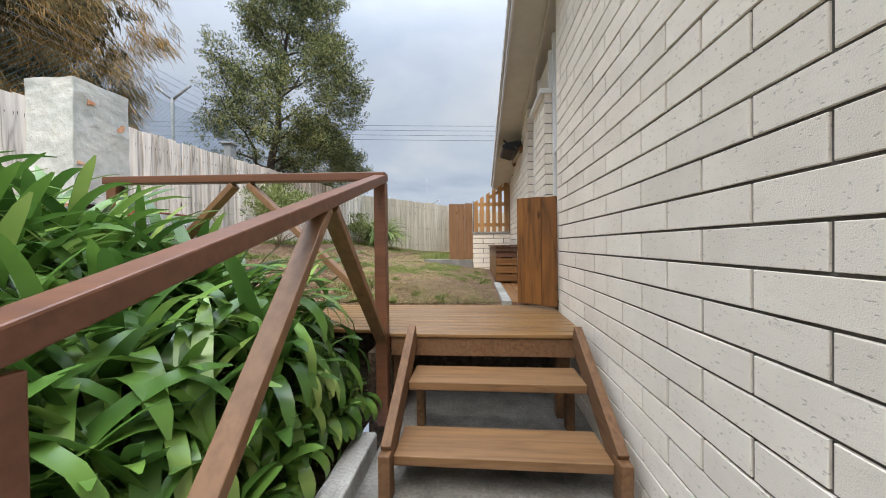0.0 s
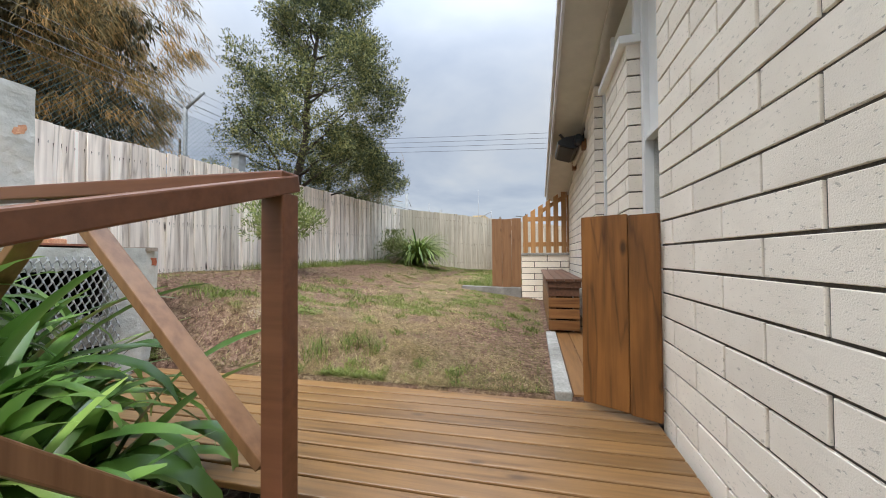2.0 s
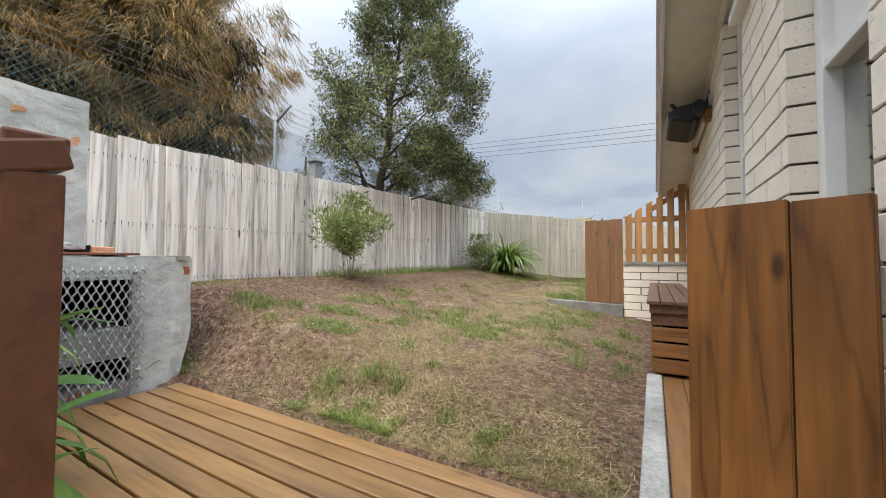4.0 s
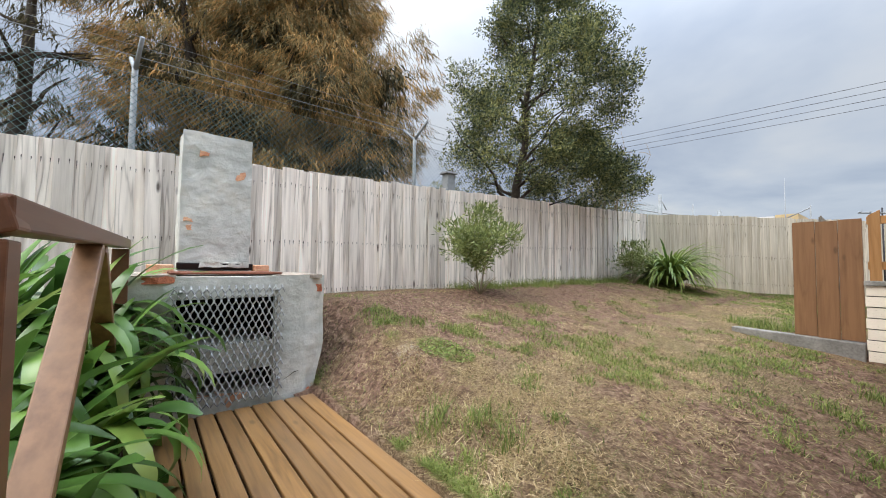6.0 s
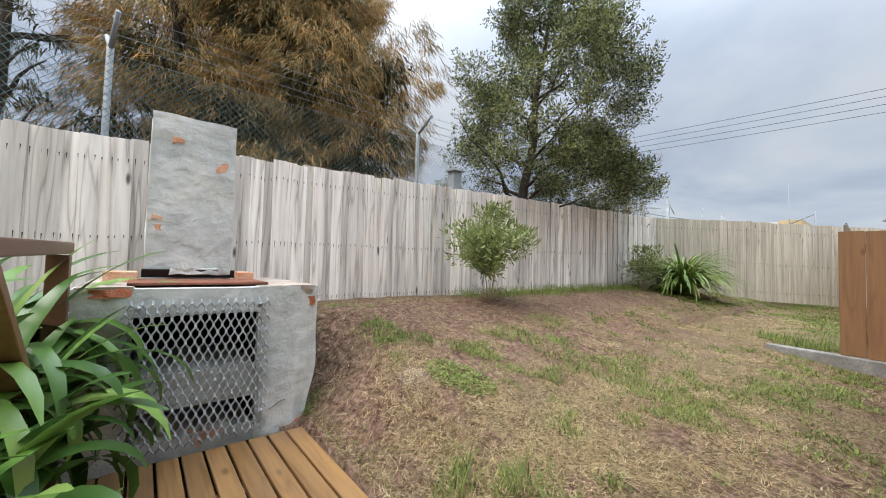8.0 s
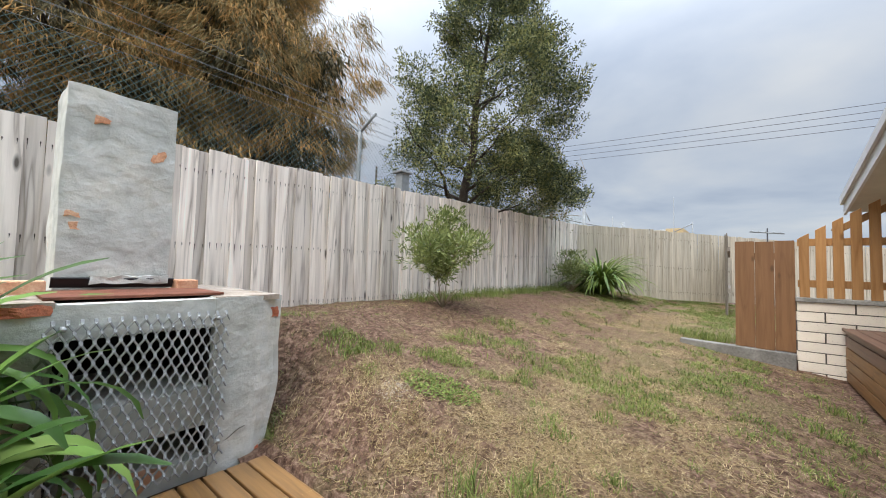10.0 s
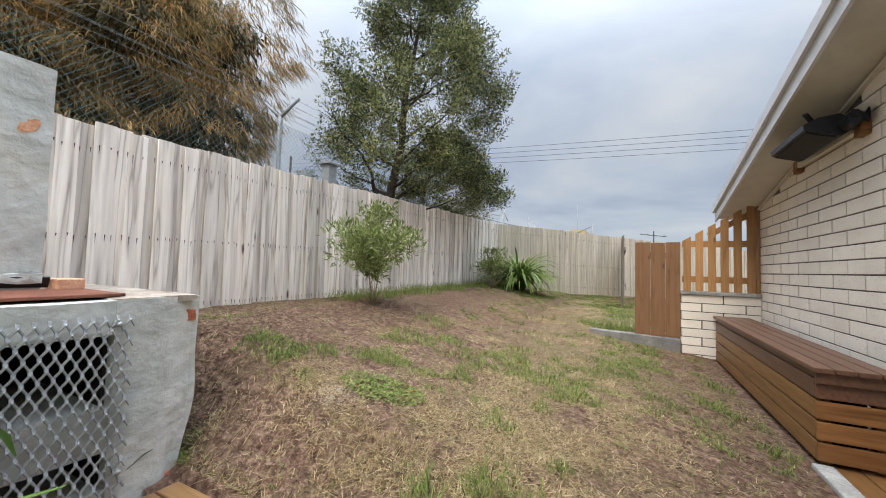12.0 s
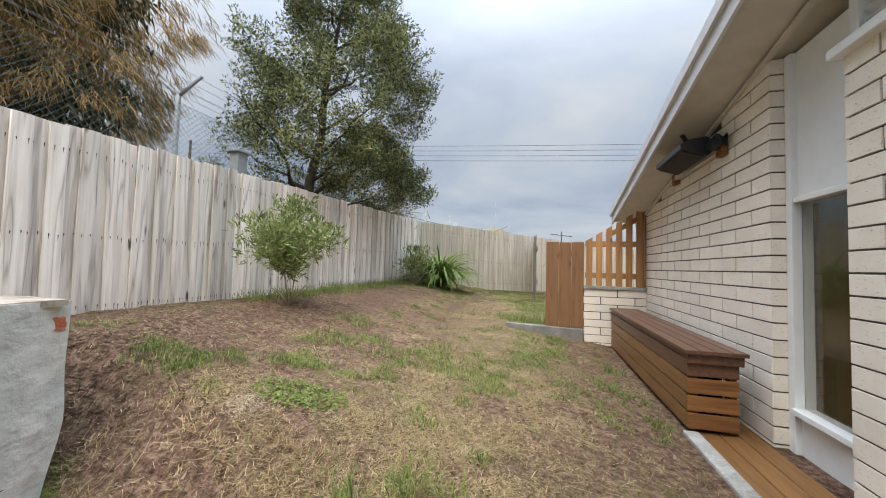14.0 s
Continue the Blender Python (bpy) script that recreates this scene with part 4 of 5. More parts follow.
build_fence("fence_back", BACK_LINE, lambda y: 2.075 - 0.03 * max(0, y - 9) - 0.035 * max(0, y - 10.4), lambda y: 0.5 - 0.04 * (y - 9), M_PALING_B, "weathered tan timber paling fence")
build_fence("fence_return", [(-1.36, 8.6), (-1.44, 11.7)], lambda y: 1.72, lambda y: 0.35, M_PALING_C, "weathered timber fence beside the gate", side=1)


def build_chainlink():
    c = thing("chainlink_fence", -5.72, 2, 0.2, "tall green chain-link fence with barbed wire behind the palings", "fence", "", "structure")
    X = -5.72
    for y, zt in ((-3.7, 2.98), (-0.05, 3.0), (3.66, 3.04), (7.3, 2.95), (10.95, 2.9)):
        bm = bmesh.new()
        tube(bm, [(X, y, 0.0), (X, y, zt)], 0.03, 10)
        p = part("post", bm, M_GALV, c, "galvanised steel pipe post", smooth=True)
        bm = bmesh.new()
        tube(bm, [(X, y, zt - 0.02), (X + 0.29, y + 0.06, zt + 0.24)], 0.022, 8)
        part("arm", bm, M_GALV, p, smooth=True)
        bm = bmesh.new()
        tube(bm, [(X, y, zt - 0.02), (X - 0.27, y - 0.05, zt + 0.22)], 0.022, 8)
        part("arm", bm, M_GALV, p, smooth=True)
    bm = bmesh.new()
    z0, z1, s = 1.2, 2.93, 0.075
    y = -7.0
    r = 0.0027
    h = z1 - z0
    def wire(bm, a, b, r):
        a, b = Vector(a), Vector(b)
        d = (b - a).normalized()
        s1 = d.orthogonal().normalized() * r
        u = d.cross(s1)
        va = [bm.verts.new(a + o) for o in (s1, -s1 * 0.5 + u, -s1 * 0.5 - u)]
        vb = [bm.verts.new(b + o) for o in (s1, -s1 * 0.5 + u, -s1 * 0.5 - u)]
        for i in range(3):
            bm.faces.new((va[i], va[(i + 1) % 3], vb[(i + 1) % 3], vb[i]))
    while y < 12:
        wire(bm, (X + 0.03, y, z0), (X + 0.03, y + h, z1), r)
        wire(bm, (X + 0.034, y, z1), (X + 0.034, y + h, z0), r)
        y += s
    part("wire_mesh", bm, M_WIRE, c, "green coated diamond wire mesh")
    bm = bmesh.new()
    for dx, z in ((0.03, 2.93), (0.12, 3.09), (0.2, 3.17), (0.26, 3.25), (-0.15, 3.12), (-0.26, 3.26)):
        for ya in range(-6, 12, 2):
            wire(bm, (X + dx, ya, z), (X + dx, ya + 2, z), 0.0026)
        if dx != 0.03:
            for k in range(140):
                yb = -6 + k * 0.13
                wire(bm, (X + dx - 0.012, yb, z - 0.012), (X + dx + 0.012, yb + 0.01, z + 0.014), 0.002)
    part("barbed_wire", bm, M_GALV, c)
    bm = boxed(-4.68, -4.56, 3.46, 3.60, 0.5, 2.19, 0.005)
    solo("fence_stump", bm, M_GALV, "grey square fence post cap behind the palings", "post", "structure")
    solo("fence_stump_cap", boxed(-4.71, -4.53, 3.43, 3.63, 2.192, 2.22, 0.004), M_GALV, "flat metal cap on the square post", "post", "structure")


build_chainlink()


# ---- plants ----
def strap_leaf(verts, faces, root, az, length, rise, droop, width, fold=0.12, segs=8, twist=0.0, tip=0.7):
    """One long arching leaf with a shallow keel, added to vertex and face lists."""
    p = Vector(root)
    ang = rise
    step = length / segs
    side0 = Vector((-math.sin(az), math.cos(az), 0))
    n0 = len(verts)
    for i in range(segs + 1):
        t = i / segs
        w = width * (0.7 + 0.3 * math.sin(math.pi * min(1, t * 1.25 + 0.15))) * (1 if t < tip else max(0.05, 1 - ((t - tip) / (1 - tip)) ** 2) ** 0.6)
        d = Vector((math.cos(az) * math.cos(ang), math.sin(az) * math.cos(ang), math.sin(ang)))
        nrm = Vector((-math.cos(az) * math.sin(ang), -math.sin(az) * math.sin(ang), math.cos(ang)))
        s = side0 * math.cos(twist * t) + nrm * math.sin(twist * t)
        c = p - nrm * (w * fold * 2)
        verts.extend(((p + s * w), c, (p - s * w)))
        p = p + d * step
        ang -= droop * (0.35 + 1.3 * t) / segs
    for i in range(segs):
        a = n0 + i * 3
        faces.append((a, a + 1, a + 4, a + 3))
        faces.append((a + 1, a + 2, a + 5, a + 4))


def mesh_list(name, verts, faces, material, smooth=True):
    me = bpy.data.meshes.new(name)
    me.from_pydata([tuple(v) for v in verts], [], faces)
    me.materials.append(material)
    if smooth:
        me.polygons.foreach_set("use_smooth", [True] * len(me.polygons))
    me.update()
    return me


def list_part(name, verts, faces, material, parent, label="", smooth=True):
    o = ORIGIN[parent]
    ob = new(name, mesh_list(name, [Vector(v) - o for v in verts], faces, material, smooth))
    ob.parent = parent
    ORIGIN[ob] = o
    return tagged(ob, label)


def strap_plant(name, x, y, z, n, length, width, seed, material, label, group, rise=(0.75, 1.5), droop=(1.2, 2.6), limit=None):
    """A clump of strap leaves growing out of one crown."""
    rng = random.Random(seed)
    t = thing(name, x, y, z, label, "plant", group)
    verts, faces = [], []
    for k in range(n):
        az = rng.uniform(0, 2 * math.pi)
        r = rng.uniform(0, 0.09)
        ln = length * rng.uniform(0.65, 1.1)
        ri = rng.uniform(*rise)
        dr = rng.uniform(*droop)
        if limit:
            ln, dr = limit(x, y, az, ln, dr)
        strap_leaf(verts, faces, (x + r * math.cos(az), y + r * math.sin(az), z - 0.02), az, ln, ri, dr, width * rng.uniform(0.75, 1.2), 0.10, 9, rng.uniform(-0.35, 0.35))
    list_part("leaves", verts, faces, material, t)
    return t


LEAVES = []
rng_leaf = random.Random(2)
for k in range(48):
    vs, fs = [], []
    upright = k % 3 == 0
    strap_leaf(vs, fs, (0, 0, 0), 0, 1.0, rng_leaf.uniform(1.1, 1.5), rng_leaf.uniform(0.8, 1.9) if upright else rng_leaf.uniform(2.9, 4.6), rng_leaf.uniform(0.034, 0.049), 0.10, 12, rng_leaf.uniform(-0.4, 0.4), 0.74)
    LEAVES.append(mesh_list("leaf", vs, fs, M_AGA))


def agapanthus(x, y, z, n, length, seed):
    """A crown of broad arching leaves, each one a part."""
    rng = random.Random(seed)
    t = thing("agapanthus", x, y, z, "lush green strap-leaved agapanthus in the garden bed", "plant", "agapanthus in the bed")
    for k in range(n):
        az = k * 2.39996 + rng.uniform(-0.4, 0.4)
        ln = length * rng.uniform(0.68, 1.08)
        tip_x, tip_y = x + math.cos(az) * ln * 0.52, y + math.sin(az) * ln * 0.52
        edge = -1.42 if y > -0.75 else -1.5
        if tip_x > edge:
            ln *= max(0.38, 1 - (tip_x - edge) * 2.0)
        if (x > -1.75 and tip_y > -0.06) or (x > -2.5 and tip_y > 0.22):
            continue
        if tip_y > 0.32 or (tip_y > -0.1 and x > -1.75):
            ln *= max(0.42, 1 - (tip_y + 0.1) * 1.6)
        ob = new("leaf", rng.choice(LEAVES))
        ob.parent = t
        ob.matrix_basis = pose(0.05 * math.cos(az), 0.05 * math.sin(az), -0.02, 0, 0, math.degrees(az)) @ Matrix.Diagonal((ln, rng.uniform(0.78, 1.1), ln, 1))


rng_bed = random.Random(5)
for i in range(8):
    for j in range(7):
        bx = -1.47 - j * 0.265 + rng_bed.uniform(-0.08, 0.08)
        by = -0.14 - i * 0.25 + rng_bed.uniform(-0.08, 0.08)
        if j > 0 or i < 5:
            agapanthus(bx, by, -0.42 + 0.125 * j, 50, 0.88, i * 10 + j)
# two growing between the railing's end and the barbecue
agapanthus(-2.66, -0.1, 0.12, 32, 0.85, 401)
agapanthus(-1.62, -0.52, -0.18, 40, 0.9, 411)
agapanthus(-1.86, -0.36, -0.08, 40, 0.9, 412)
agapanthus(-2.1, -0.3, 0.0, 38, 0.88, 413)
agapanthus(-2.35, -0.06, -0.05, 34, 0.80, 402)
agapanthus(-2.0, -0.06, -0.2, 32, 0.74, 403)

strap_plant("strap_clump", -3.45, 8.25, lawn_z(-3.45, 8.25), 460, 1.15, 0.022, 77, M_CLUMP, "dense yellow-green strap-leaved clump by the fence", "", (0.7, 1.5), (1.4, 2.9))


def leafy(rng, verts, faces, centre, radius, n, size, squash=1.0, droop=0.0, aspect=0.28):
    """Small pointed leaves filling a ball about a centre."""
    for _ in range(n):
        d = Vector((rng.gauss(0, 1), rng.gauss(0, 1), rng.gauss(0, 1)))
        d.normalize()
        p = Vector(centre) + Vector((d.x, d.y, d.z * squash)) * radius * rng.uniform(0.25, 1) ** 0.6
        ax = (d * 0.8 + Vector((rng.gauss(0, 0.6), rng.gauss(0, 0.6), rng.gauss(0.25, 0.5) - droop))).normalized()
        sd = ax.orthogonal().normalized()
        sd = (sd * math.cos(k := rng.uniform(0, 6.3)) + ax.cross(sd) * math.sin(k)) * size * aspect
        ln = ax * size * rng.uniform(0.7, 1.3)
        i = len(verts)
        verts.extend((p - sd * 0.3, p + ln * 0.5 + sd, p + ln, p + ln * 0.5 - sd))
        faces.append((i, i + 1, i + 2, i + 3))


def build_shrub(name, x, y, z, height, radius, n, seed, label):
    rng = random.Random(seed)
    t = thing(name, x, y, z, label, "shrub")
    for k in range(4):
        a = k * 1.6 + rng.uniform(-0.3, 0.3)
        top = Vector((x + math.cos(a) * radius * 0.5, y + math.sin(a) * radius * 0.5, z + height * rng.uniform(0.55, 0.85)))
        part("stem", tube(bmesh.new(), [(x, y, z - 0.05), (x + math.cos(a) * 0.06, y + math.sin(a) * 0.06, z + height * 0.28), top], [0.0055, 0.005, 0.0035], 5), M_TWIG, t, smooth=True)
    for k in range(7):
        a = k * 0.95 + 0.4
        part("stem", tube(bmesh.new(), [(x, y, z - 0.02), (x + math.cos(a) * 0.1, y + math.sin(a) * 0.1, z + 0.12), (x + math.cos(a) * 0.2, y + math.sin(a) * 0.2, z + 0.19)], [0.007, 0.006, 0.003], 4), M_TWIG, t, "bare pale stem", smooth=True)
    verts, faces = [], []
    c = Vector((x, y, z + height * 0.65))
    for k in range(60):
        d = Vector((rng.gauss(0, 1), rng.gauss(0, 1), rng.gauss(0, 1))).normalized()
        p = c + Vector((d.x * radius, d.y * radius, d.z * height * 0.31)) * rng.uniform(0.3, 1.0)
        leafy(rng, verts, faces, p, radius * 0.3, n // 60, 0.07, 1.0, -0.35, 0.12)
    for k in range(14):
        a, q = rng.uniform(0, 6.3), rng.uniform(0, 0.6)
        p = c + Vector((math.cos(a) * radius * q, math.sin(a) * radius * q, height * 0.3))
        for m in range(5):
            leafy(rng, verts, faces, p + Vector((0, 0, 0.025 * m)), 0.03, 5, 0.055, 1.0, -0.6, 0.16)
    list_part("foliage", verts, faces, M_SHRUB, t, "small narrow olive leaves", smooth=False)
    return t


build_shrub("shrub", -3.63, 3.22, lawn_z(-3.63, 3.22), 0.98, 0.44, 4600, 3, "small round olive-green shrub on pale stems")
build_shrub("shrub", -3.75, 7.35, lawn_z(-3.75, 7.35), 0.72, 0.42, 1500, 4, "small straggly grey-green shrub by the fence")


def branch_tree(rng, bm, base, height, lean, trunk_r, limbs, spread, start=0.25, curve=0.25):
    """A tapered trunk with rising limbs; returns points along the limbs."""
    pts, rad = [], []
    base = Vector(base)
    for i in range(9):
        t = i / 8
        pts.append(base + Vector((lean[0] * t + rng.uniform(-0.06, 0.06), lean[1] * t + rng.uniform(-0.06, 0.06), height * t)))
        rad.append(trunk_r * (1 - 0.88 * t))
    tube(bm, pts, rad, 8)
    out = [(p, 0) for p in pts[3:]]
    for k in range(limbs):
        t = lerp(start, 0.95, (k + rng.random()) / limbs)
        i = min(7, int(t * 8))
        p0 = pts[i].lerp(pts[i + 1], t * 8 - i)
        a = k * 2.4 + rng.uniform(-0.5, 0.5)
        ln = spread * (1 - 0.62 * t) * rng.uniform(0.75, 1.1)
        up = rng.uniform(0.35, 0.9)
        q = [p0]
        for s in range(1, 6):
            f = s / 5
            q.append(p0 + Vector((math.cos(a) * ln * f + rng.uniform(-0.08, 0.08), math.sin(a) * ln * f + rng.uniform(-0.08, 0.08), ln * (up * f - curve * f * f))))
        tube(bm, q, [trunk_r * 0.4 * (1 - t * 0.6) * (1 - 0.85 * s / 5) for s in range(6)], 5)
        out += [(v, 1) for v in q[2:]]
    return out


def build_wattle():
    rng = random.Random(11)
    x, y = TREE_AT
    t = thing("wattle_tree", x, y, 0.0, "tall grey-green feathery tree close behind the fence", "tree")
    bm = bmesh.new()
    base = Vector((x, y, 0.0))
    H = TREE_H
    branch_tree(rng, bm, base, H * 0.96, (0.62, 0.5), 0.12, 30, 1.75, 0.25, 0.02)
    part("trunk", bm, M_BARK, t, smooth=True)
    verts, faces = [], []
    for k in range(2100):
        # an uneven cone of sprays, broad low down, with gaps
        h = rng.random() ** 0.85
        a = rng.uniform(0, 6.283)
        lump = 0.72 + 0.42 * noise.noise((math.cos(a) * 1.5 + h * 3, math.sin(a) * 1.5, h * 5))
        r = (2.0 * (1 - h) ** 0.36 + 0.2) * lump * rng.uniform(0.45, 1.0) ** 0.5
        if noise.noise((math.cos(a) * r * 1.35, math.sin(a) * r * 1.35, h * 7)) < -0.19:
            continue
        p = base + Vector((0.35 + 0.4 * h + math.cos(a) * r, 0.3 + 0.35 * h + math.sin(a) * r, 1.5 + h * (H - 1.6)))
        if k % 4 == 0:
            p = base + Vector((0.75 + math.cos(a) * r * 0.6, 1.5 + math.sin(a) * r * 0.75, 1.5 + h * 2.0))
        if p.x > -4.62 and p.z < 2.2:
            continue
        d = Vector((math.cos(a), math.sin(a), rng.uniform(0.1, 1.1))).normalized()
        for m in range(4):
            leafy(rng, verts, faces, p + d * 0.11 * m, 0.14 - 0.022 * m, 24, 0.062, 0.9, -0.15, 0.15)
    list_part("crown", verts, faces, M_TREE, t, "fine grey-green foliage", smooth=False)
    return t


TREE_AT, TREE_H = (-5.3, 5.4), 6.6
build_wattle()


def build_sheoak(x, y, height, width, seed, material, label, low=1.2, lobes_n=26, tufts=150):
    """Drooping rusty needles hung in curtains from dark crooked limbs."""
    rng = random.Random(seed)
    t = thing("sheoak_tree", x, y, -0.4, label, "tree", "she-oaks behind the fence")
    bm = bmesh.new()
    base = Vector((x, y, -0.4))
    for k in range(3):
        branch_tree(rng, bm, base + Vector((rng.uniform(-0.4, 0.4), rng.uniform(-0.4, 0.4), 0)), height * rng.uniform(0.8, 0.95), (rng.uniform(-1, 1) * width * 0.4, rng.uniform(-1, 1) * width * 0.4), 0.2, 12, width * 0.95, 0.22, 0.05)
    part("trunk", bm, M_BARK, t, smooth=True)
    # lobes of foliage: each a heap of drooping tufts, rusty outside; shade within is painted dark
    outer, inner = ([], []), ([], [])
    lobes = []
    for k in range(lobes_n):
        h = (k + 0.5) / lobes_n
        a = k * 2.39996
        r = width * (math.sin(math.pi * (0.16 + 0.74 * h)) ** 0.6) * (0.72 if k % 3 else 0.35)
        lobes.append((base + Vector((math.cos(a) * r, math.sin(a) * r, low + 1.0 + h * (height - low - 1.2))), rng.uniform(0.8, 1.2) * width * 0.45))
    for c, rad in lobes:
        for k in range(tufts):
            d = Vector((rng.gauss(0, 1), rng.gauss(0, 1), rng.gauss(0.15, 0.9))).normalized()
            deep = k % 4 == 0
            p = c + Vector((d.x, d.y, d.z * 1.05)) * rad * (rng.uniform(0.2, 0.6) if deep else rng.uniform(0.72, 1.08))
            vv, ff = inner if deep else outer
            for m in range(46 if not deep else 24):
                q = p + Vector((rng.gauss(0, 0.09), rng.gauss(0, 0.09), rng.gauss(0, 0.07)))
                ln = rng.uniform(0.09, 0.26)
                out = Vector((d.x + rng.gauss(0, 0.6), d.y + rng.gauss(0, 0.6), rng.uniform(-0.2, 0.5))) * ln * 0.6
                sd = Vector((rng.gauss(0, 1), rng.gauss(0, 1), 0)).normalized() * (rng.uniform(0.012, 0.022) if deep else rng.uniform(0.0042, 0.0075))
                i = len(vv)
                mid_ = q + out * 0.62 + Vector((0, 0, -ln * 0.45))
                vv.extend((q - sd, q + sd, mid_ + sd, mid_ - sd, q + out + Vector((0, 0, -ln))))
                ff.append((i, i + 1, i + 2, i + 3))
                ff.append((i + 3, i + 2, i + 4))
    list_part("crown", *outer, material, t, "rust-brown drooping needles", smooth=False)
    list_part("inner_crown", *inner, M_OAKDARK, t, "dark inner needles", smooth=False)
    return t


build_sheoak(-9.35, 3.05, 8.6, 2.5, 21, M_OAK, "big rust-brown drooping she-oak behind the fence", 0.5, 29)
build_sheoak(-10.2, 1.3, 9.0, 2.3, 22, M_OAK, "big rust-brown drooping she-oak behind the fence", 1.8, 17, 130)
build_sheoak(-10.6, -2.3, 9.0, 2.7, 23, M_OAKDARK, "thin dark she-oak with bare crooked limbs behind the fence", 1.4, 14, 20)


def build_bare_bush():
    rng = random.Random(31)
    x, y = -5.0, 8.6
    t = thing("bush", x, y, 0.0, "half-bare yellow-green bush behind the fence corner", "bush")
    verts, faces = [], []
    for k in range(46):
        bm = bmesh.new()
        a, e = rng.uniform(0, 6.283), rng.uniform(1.25, 1.5)
        ln = rng.uniform(2.2, 3.5)
        q = [Vector((x, y, 0))]
        for s in range(1, 6):
            f = s / 5
            q.append(Vector((x, y, 0)) + Vector((math.cos(a) * math.cos(e), math.sin(a) * math.cos(e), math.sin(e))) * ln * f + Vector((rng.gauss(0, 0.06), rng.gauss(0, 0.06), 0.25 * f * f)))
        tube(bm, q, [0.018 * (1 - 0.85 * s / 5) for s in range(6)], 4)
        for s in (3, 4, 5):
            for m in range(2):
                d = Vector((rng.gauss(0, 1), rng.gauss(0, 1), rng.gauss(0.5, 0.6))).normalized() * rng.uniform(0.2, 0.5)
                tube(bm, [q[s], q[s] + d * 0.5 + Vector((0, 0, 0.03)), q[s] + d], [0.006, 0.005, 0.003], 3)
            if q[s].z < 2.9:
                leafy(rng, verts, faces, q[s], 0.24, 34, 0.055, 1.0, 0.0, 0.26)
        part("branch", bm, M_TWIG, t)
    list_part("foliage", verts, faces, M_BUSH, t, smooth=False)


build_bare_bush()


# ---- grass ----
def spot(x, y, cx, cy, rx, ry):
    return math.exp(-((x - cx) / rx) ** 2 - ((y - cy) / ry) ** 2)


def green_patch(x, y):
    """How thickly green grass stands: clumps a hand wide within broader drifts."""
    v = 0.5 * noise.noise((x * 1.2 + 3.1, y * 1.2, 0.7)) + 0.75 * noise.noise((x * 4.3, y * 4.3, 5.2)) + 0.55 * noise.noise((x * 11, y * 11, 1.2))
    v += 0.35 * smooth01(-3.6, -4.2, x) * smooth01(3.2, 4.2, y) + 0.3 * smooth01(6, 8, y)
    v += 0.4 * spot(x, y, -2.3, 2.85, 0.7, 0.5) + 0.4 * spot(x, y, -3.05, 1.62, 0.22, 0.18) + 0.35 * spot(x, y, -1.8, 1.27, 0.3, 0.2)
    v += 0.3 * spot(x, y, -1.25, 4.2, 0.5, 0.8) + 0.5 * spot(x, y, -1.5, 7.6, 0.3, 1.4) + 0.22 * spot(x, y, -0.8, 2.4, 0.5, 0.9)
    v -= 0.8 * spot(x, y, -2.6, 1.2, 0.6, 0.36) + 0.3 * smooth01(-1.6, -1.0, x) * smooth01(3.2, 2.6, y) + 0.6 * smooth01(-2.9, -3.3, x) * smooth01(6.5, 5.5, y) * smooth01(1.8, 2.1, y)
    v -= 0.45 * spot(x, y, -2.2, 6.3, 0.5, 1.2)
    return min(1, max(0.006, (v - 0.24) * 3.2))


def straw_patch(x, y):
    """How thickly dry mown grass lies."""
    v = 0.55 * noise.noise((x * 1.1, y * 1.1, 9.7)) + 0.55 * noise.noise((x * 3.4, y * 3.4, 2.2)) + 0.45 * noise.noise((x * 9, y * 9, 6.2))
    soil = smooth01(-2.9, -3.35, x) * smooth01(7.5, 5.5, y) + 0.9 * smooth01(-1.45, -0.8, x) * smooth01(5.5, 4.5, y)
    soil += 2.0 * spot(x, y, -2.6, 1.15, 0.75, 0.34) - 0.8 * spot(x, y, -2.35, 1.42, 0.18, 0.12)
    more = 0.4 * spot(x, y, -1.6, 2.2, 0.7, 0.6) + 0.45 * spot(x, y, -2.2, 6.2, 0.6, 1.5) + 0.5 * spot(x, y, -2.62, 1.58, 0.25, 0.2)
    return min(1, max(0.02, 0.34 + 1.5 * v + more - 0.5 * soil))


class Sheet:
    """A function of the plan held on a fine grid, read back for many points at once."""
    X0, Y0, STEP, NX, NY = -4.6, 0.95, 0.045, 96, 262

    def __init__(self, fn):
        self.v = np.array([[fn(self.X0 + i * self.STEP, self.Y0 + j * self.STEP) for i in range(self.NX)] for j in range(self.NY)])

    def at(self, x, y):
        u = np.clip((x - self.X0) / self.STEP, 0, self.NX - 1.001)
        w = np.clip((y - self.Y0) / self.STEP, 0, self.NY - 1.001)
        i, j = u.astype(int), w.astype(int)
        u, w = u - i, w - j
        v = self.v
        return (v[j, i] * (1 - u) + v[j, i + 1] * u) * (1 - w) + (v[j + 1, i] * (1 - u) + v[j + 1, i + 1] * u) * w


YARD = Sheet(lawn_z)


def scatter(g, n, sheet, reach=11.0, crowd=2.3):
    """Points over the yard, as thick as the sheet says, most of them near the deck."""
    m = n * 8
    y = DECK_BACK + 0.035 + reach * g.random(m) ** crowd
    x = g.uniform(-4.4, -0.45, m)
    ok = g.random(m) < sheet.at(x, y)
    ok &= ~((y > 5.0) & (x > -1.22) & (y < 5.4))
    return x[ok][:n], y[ok][:n]


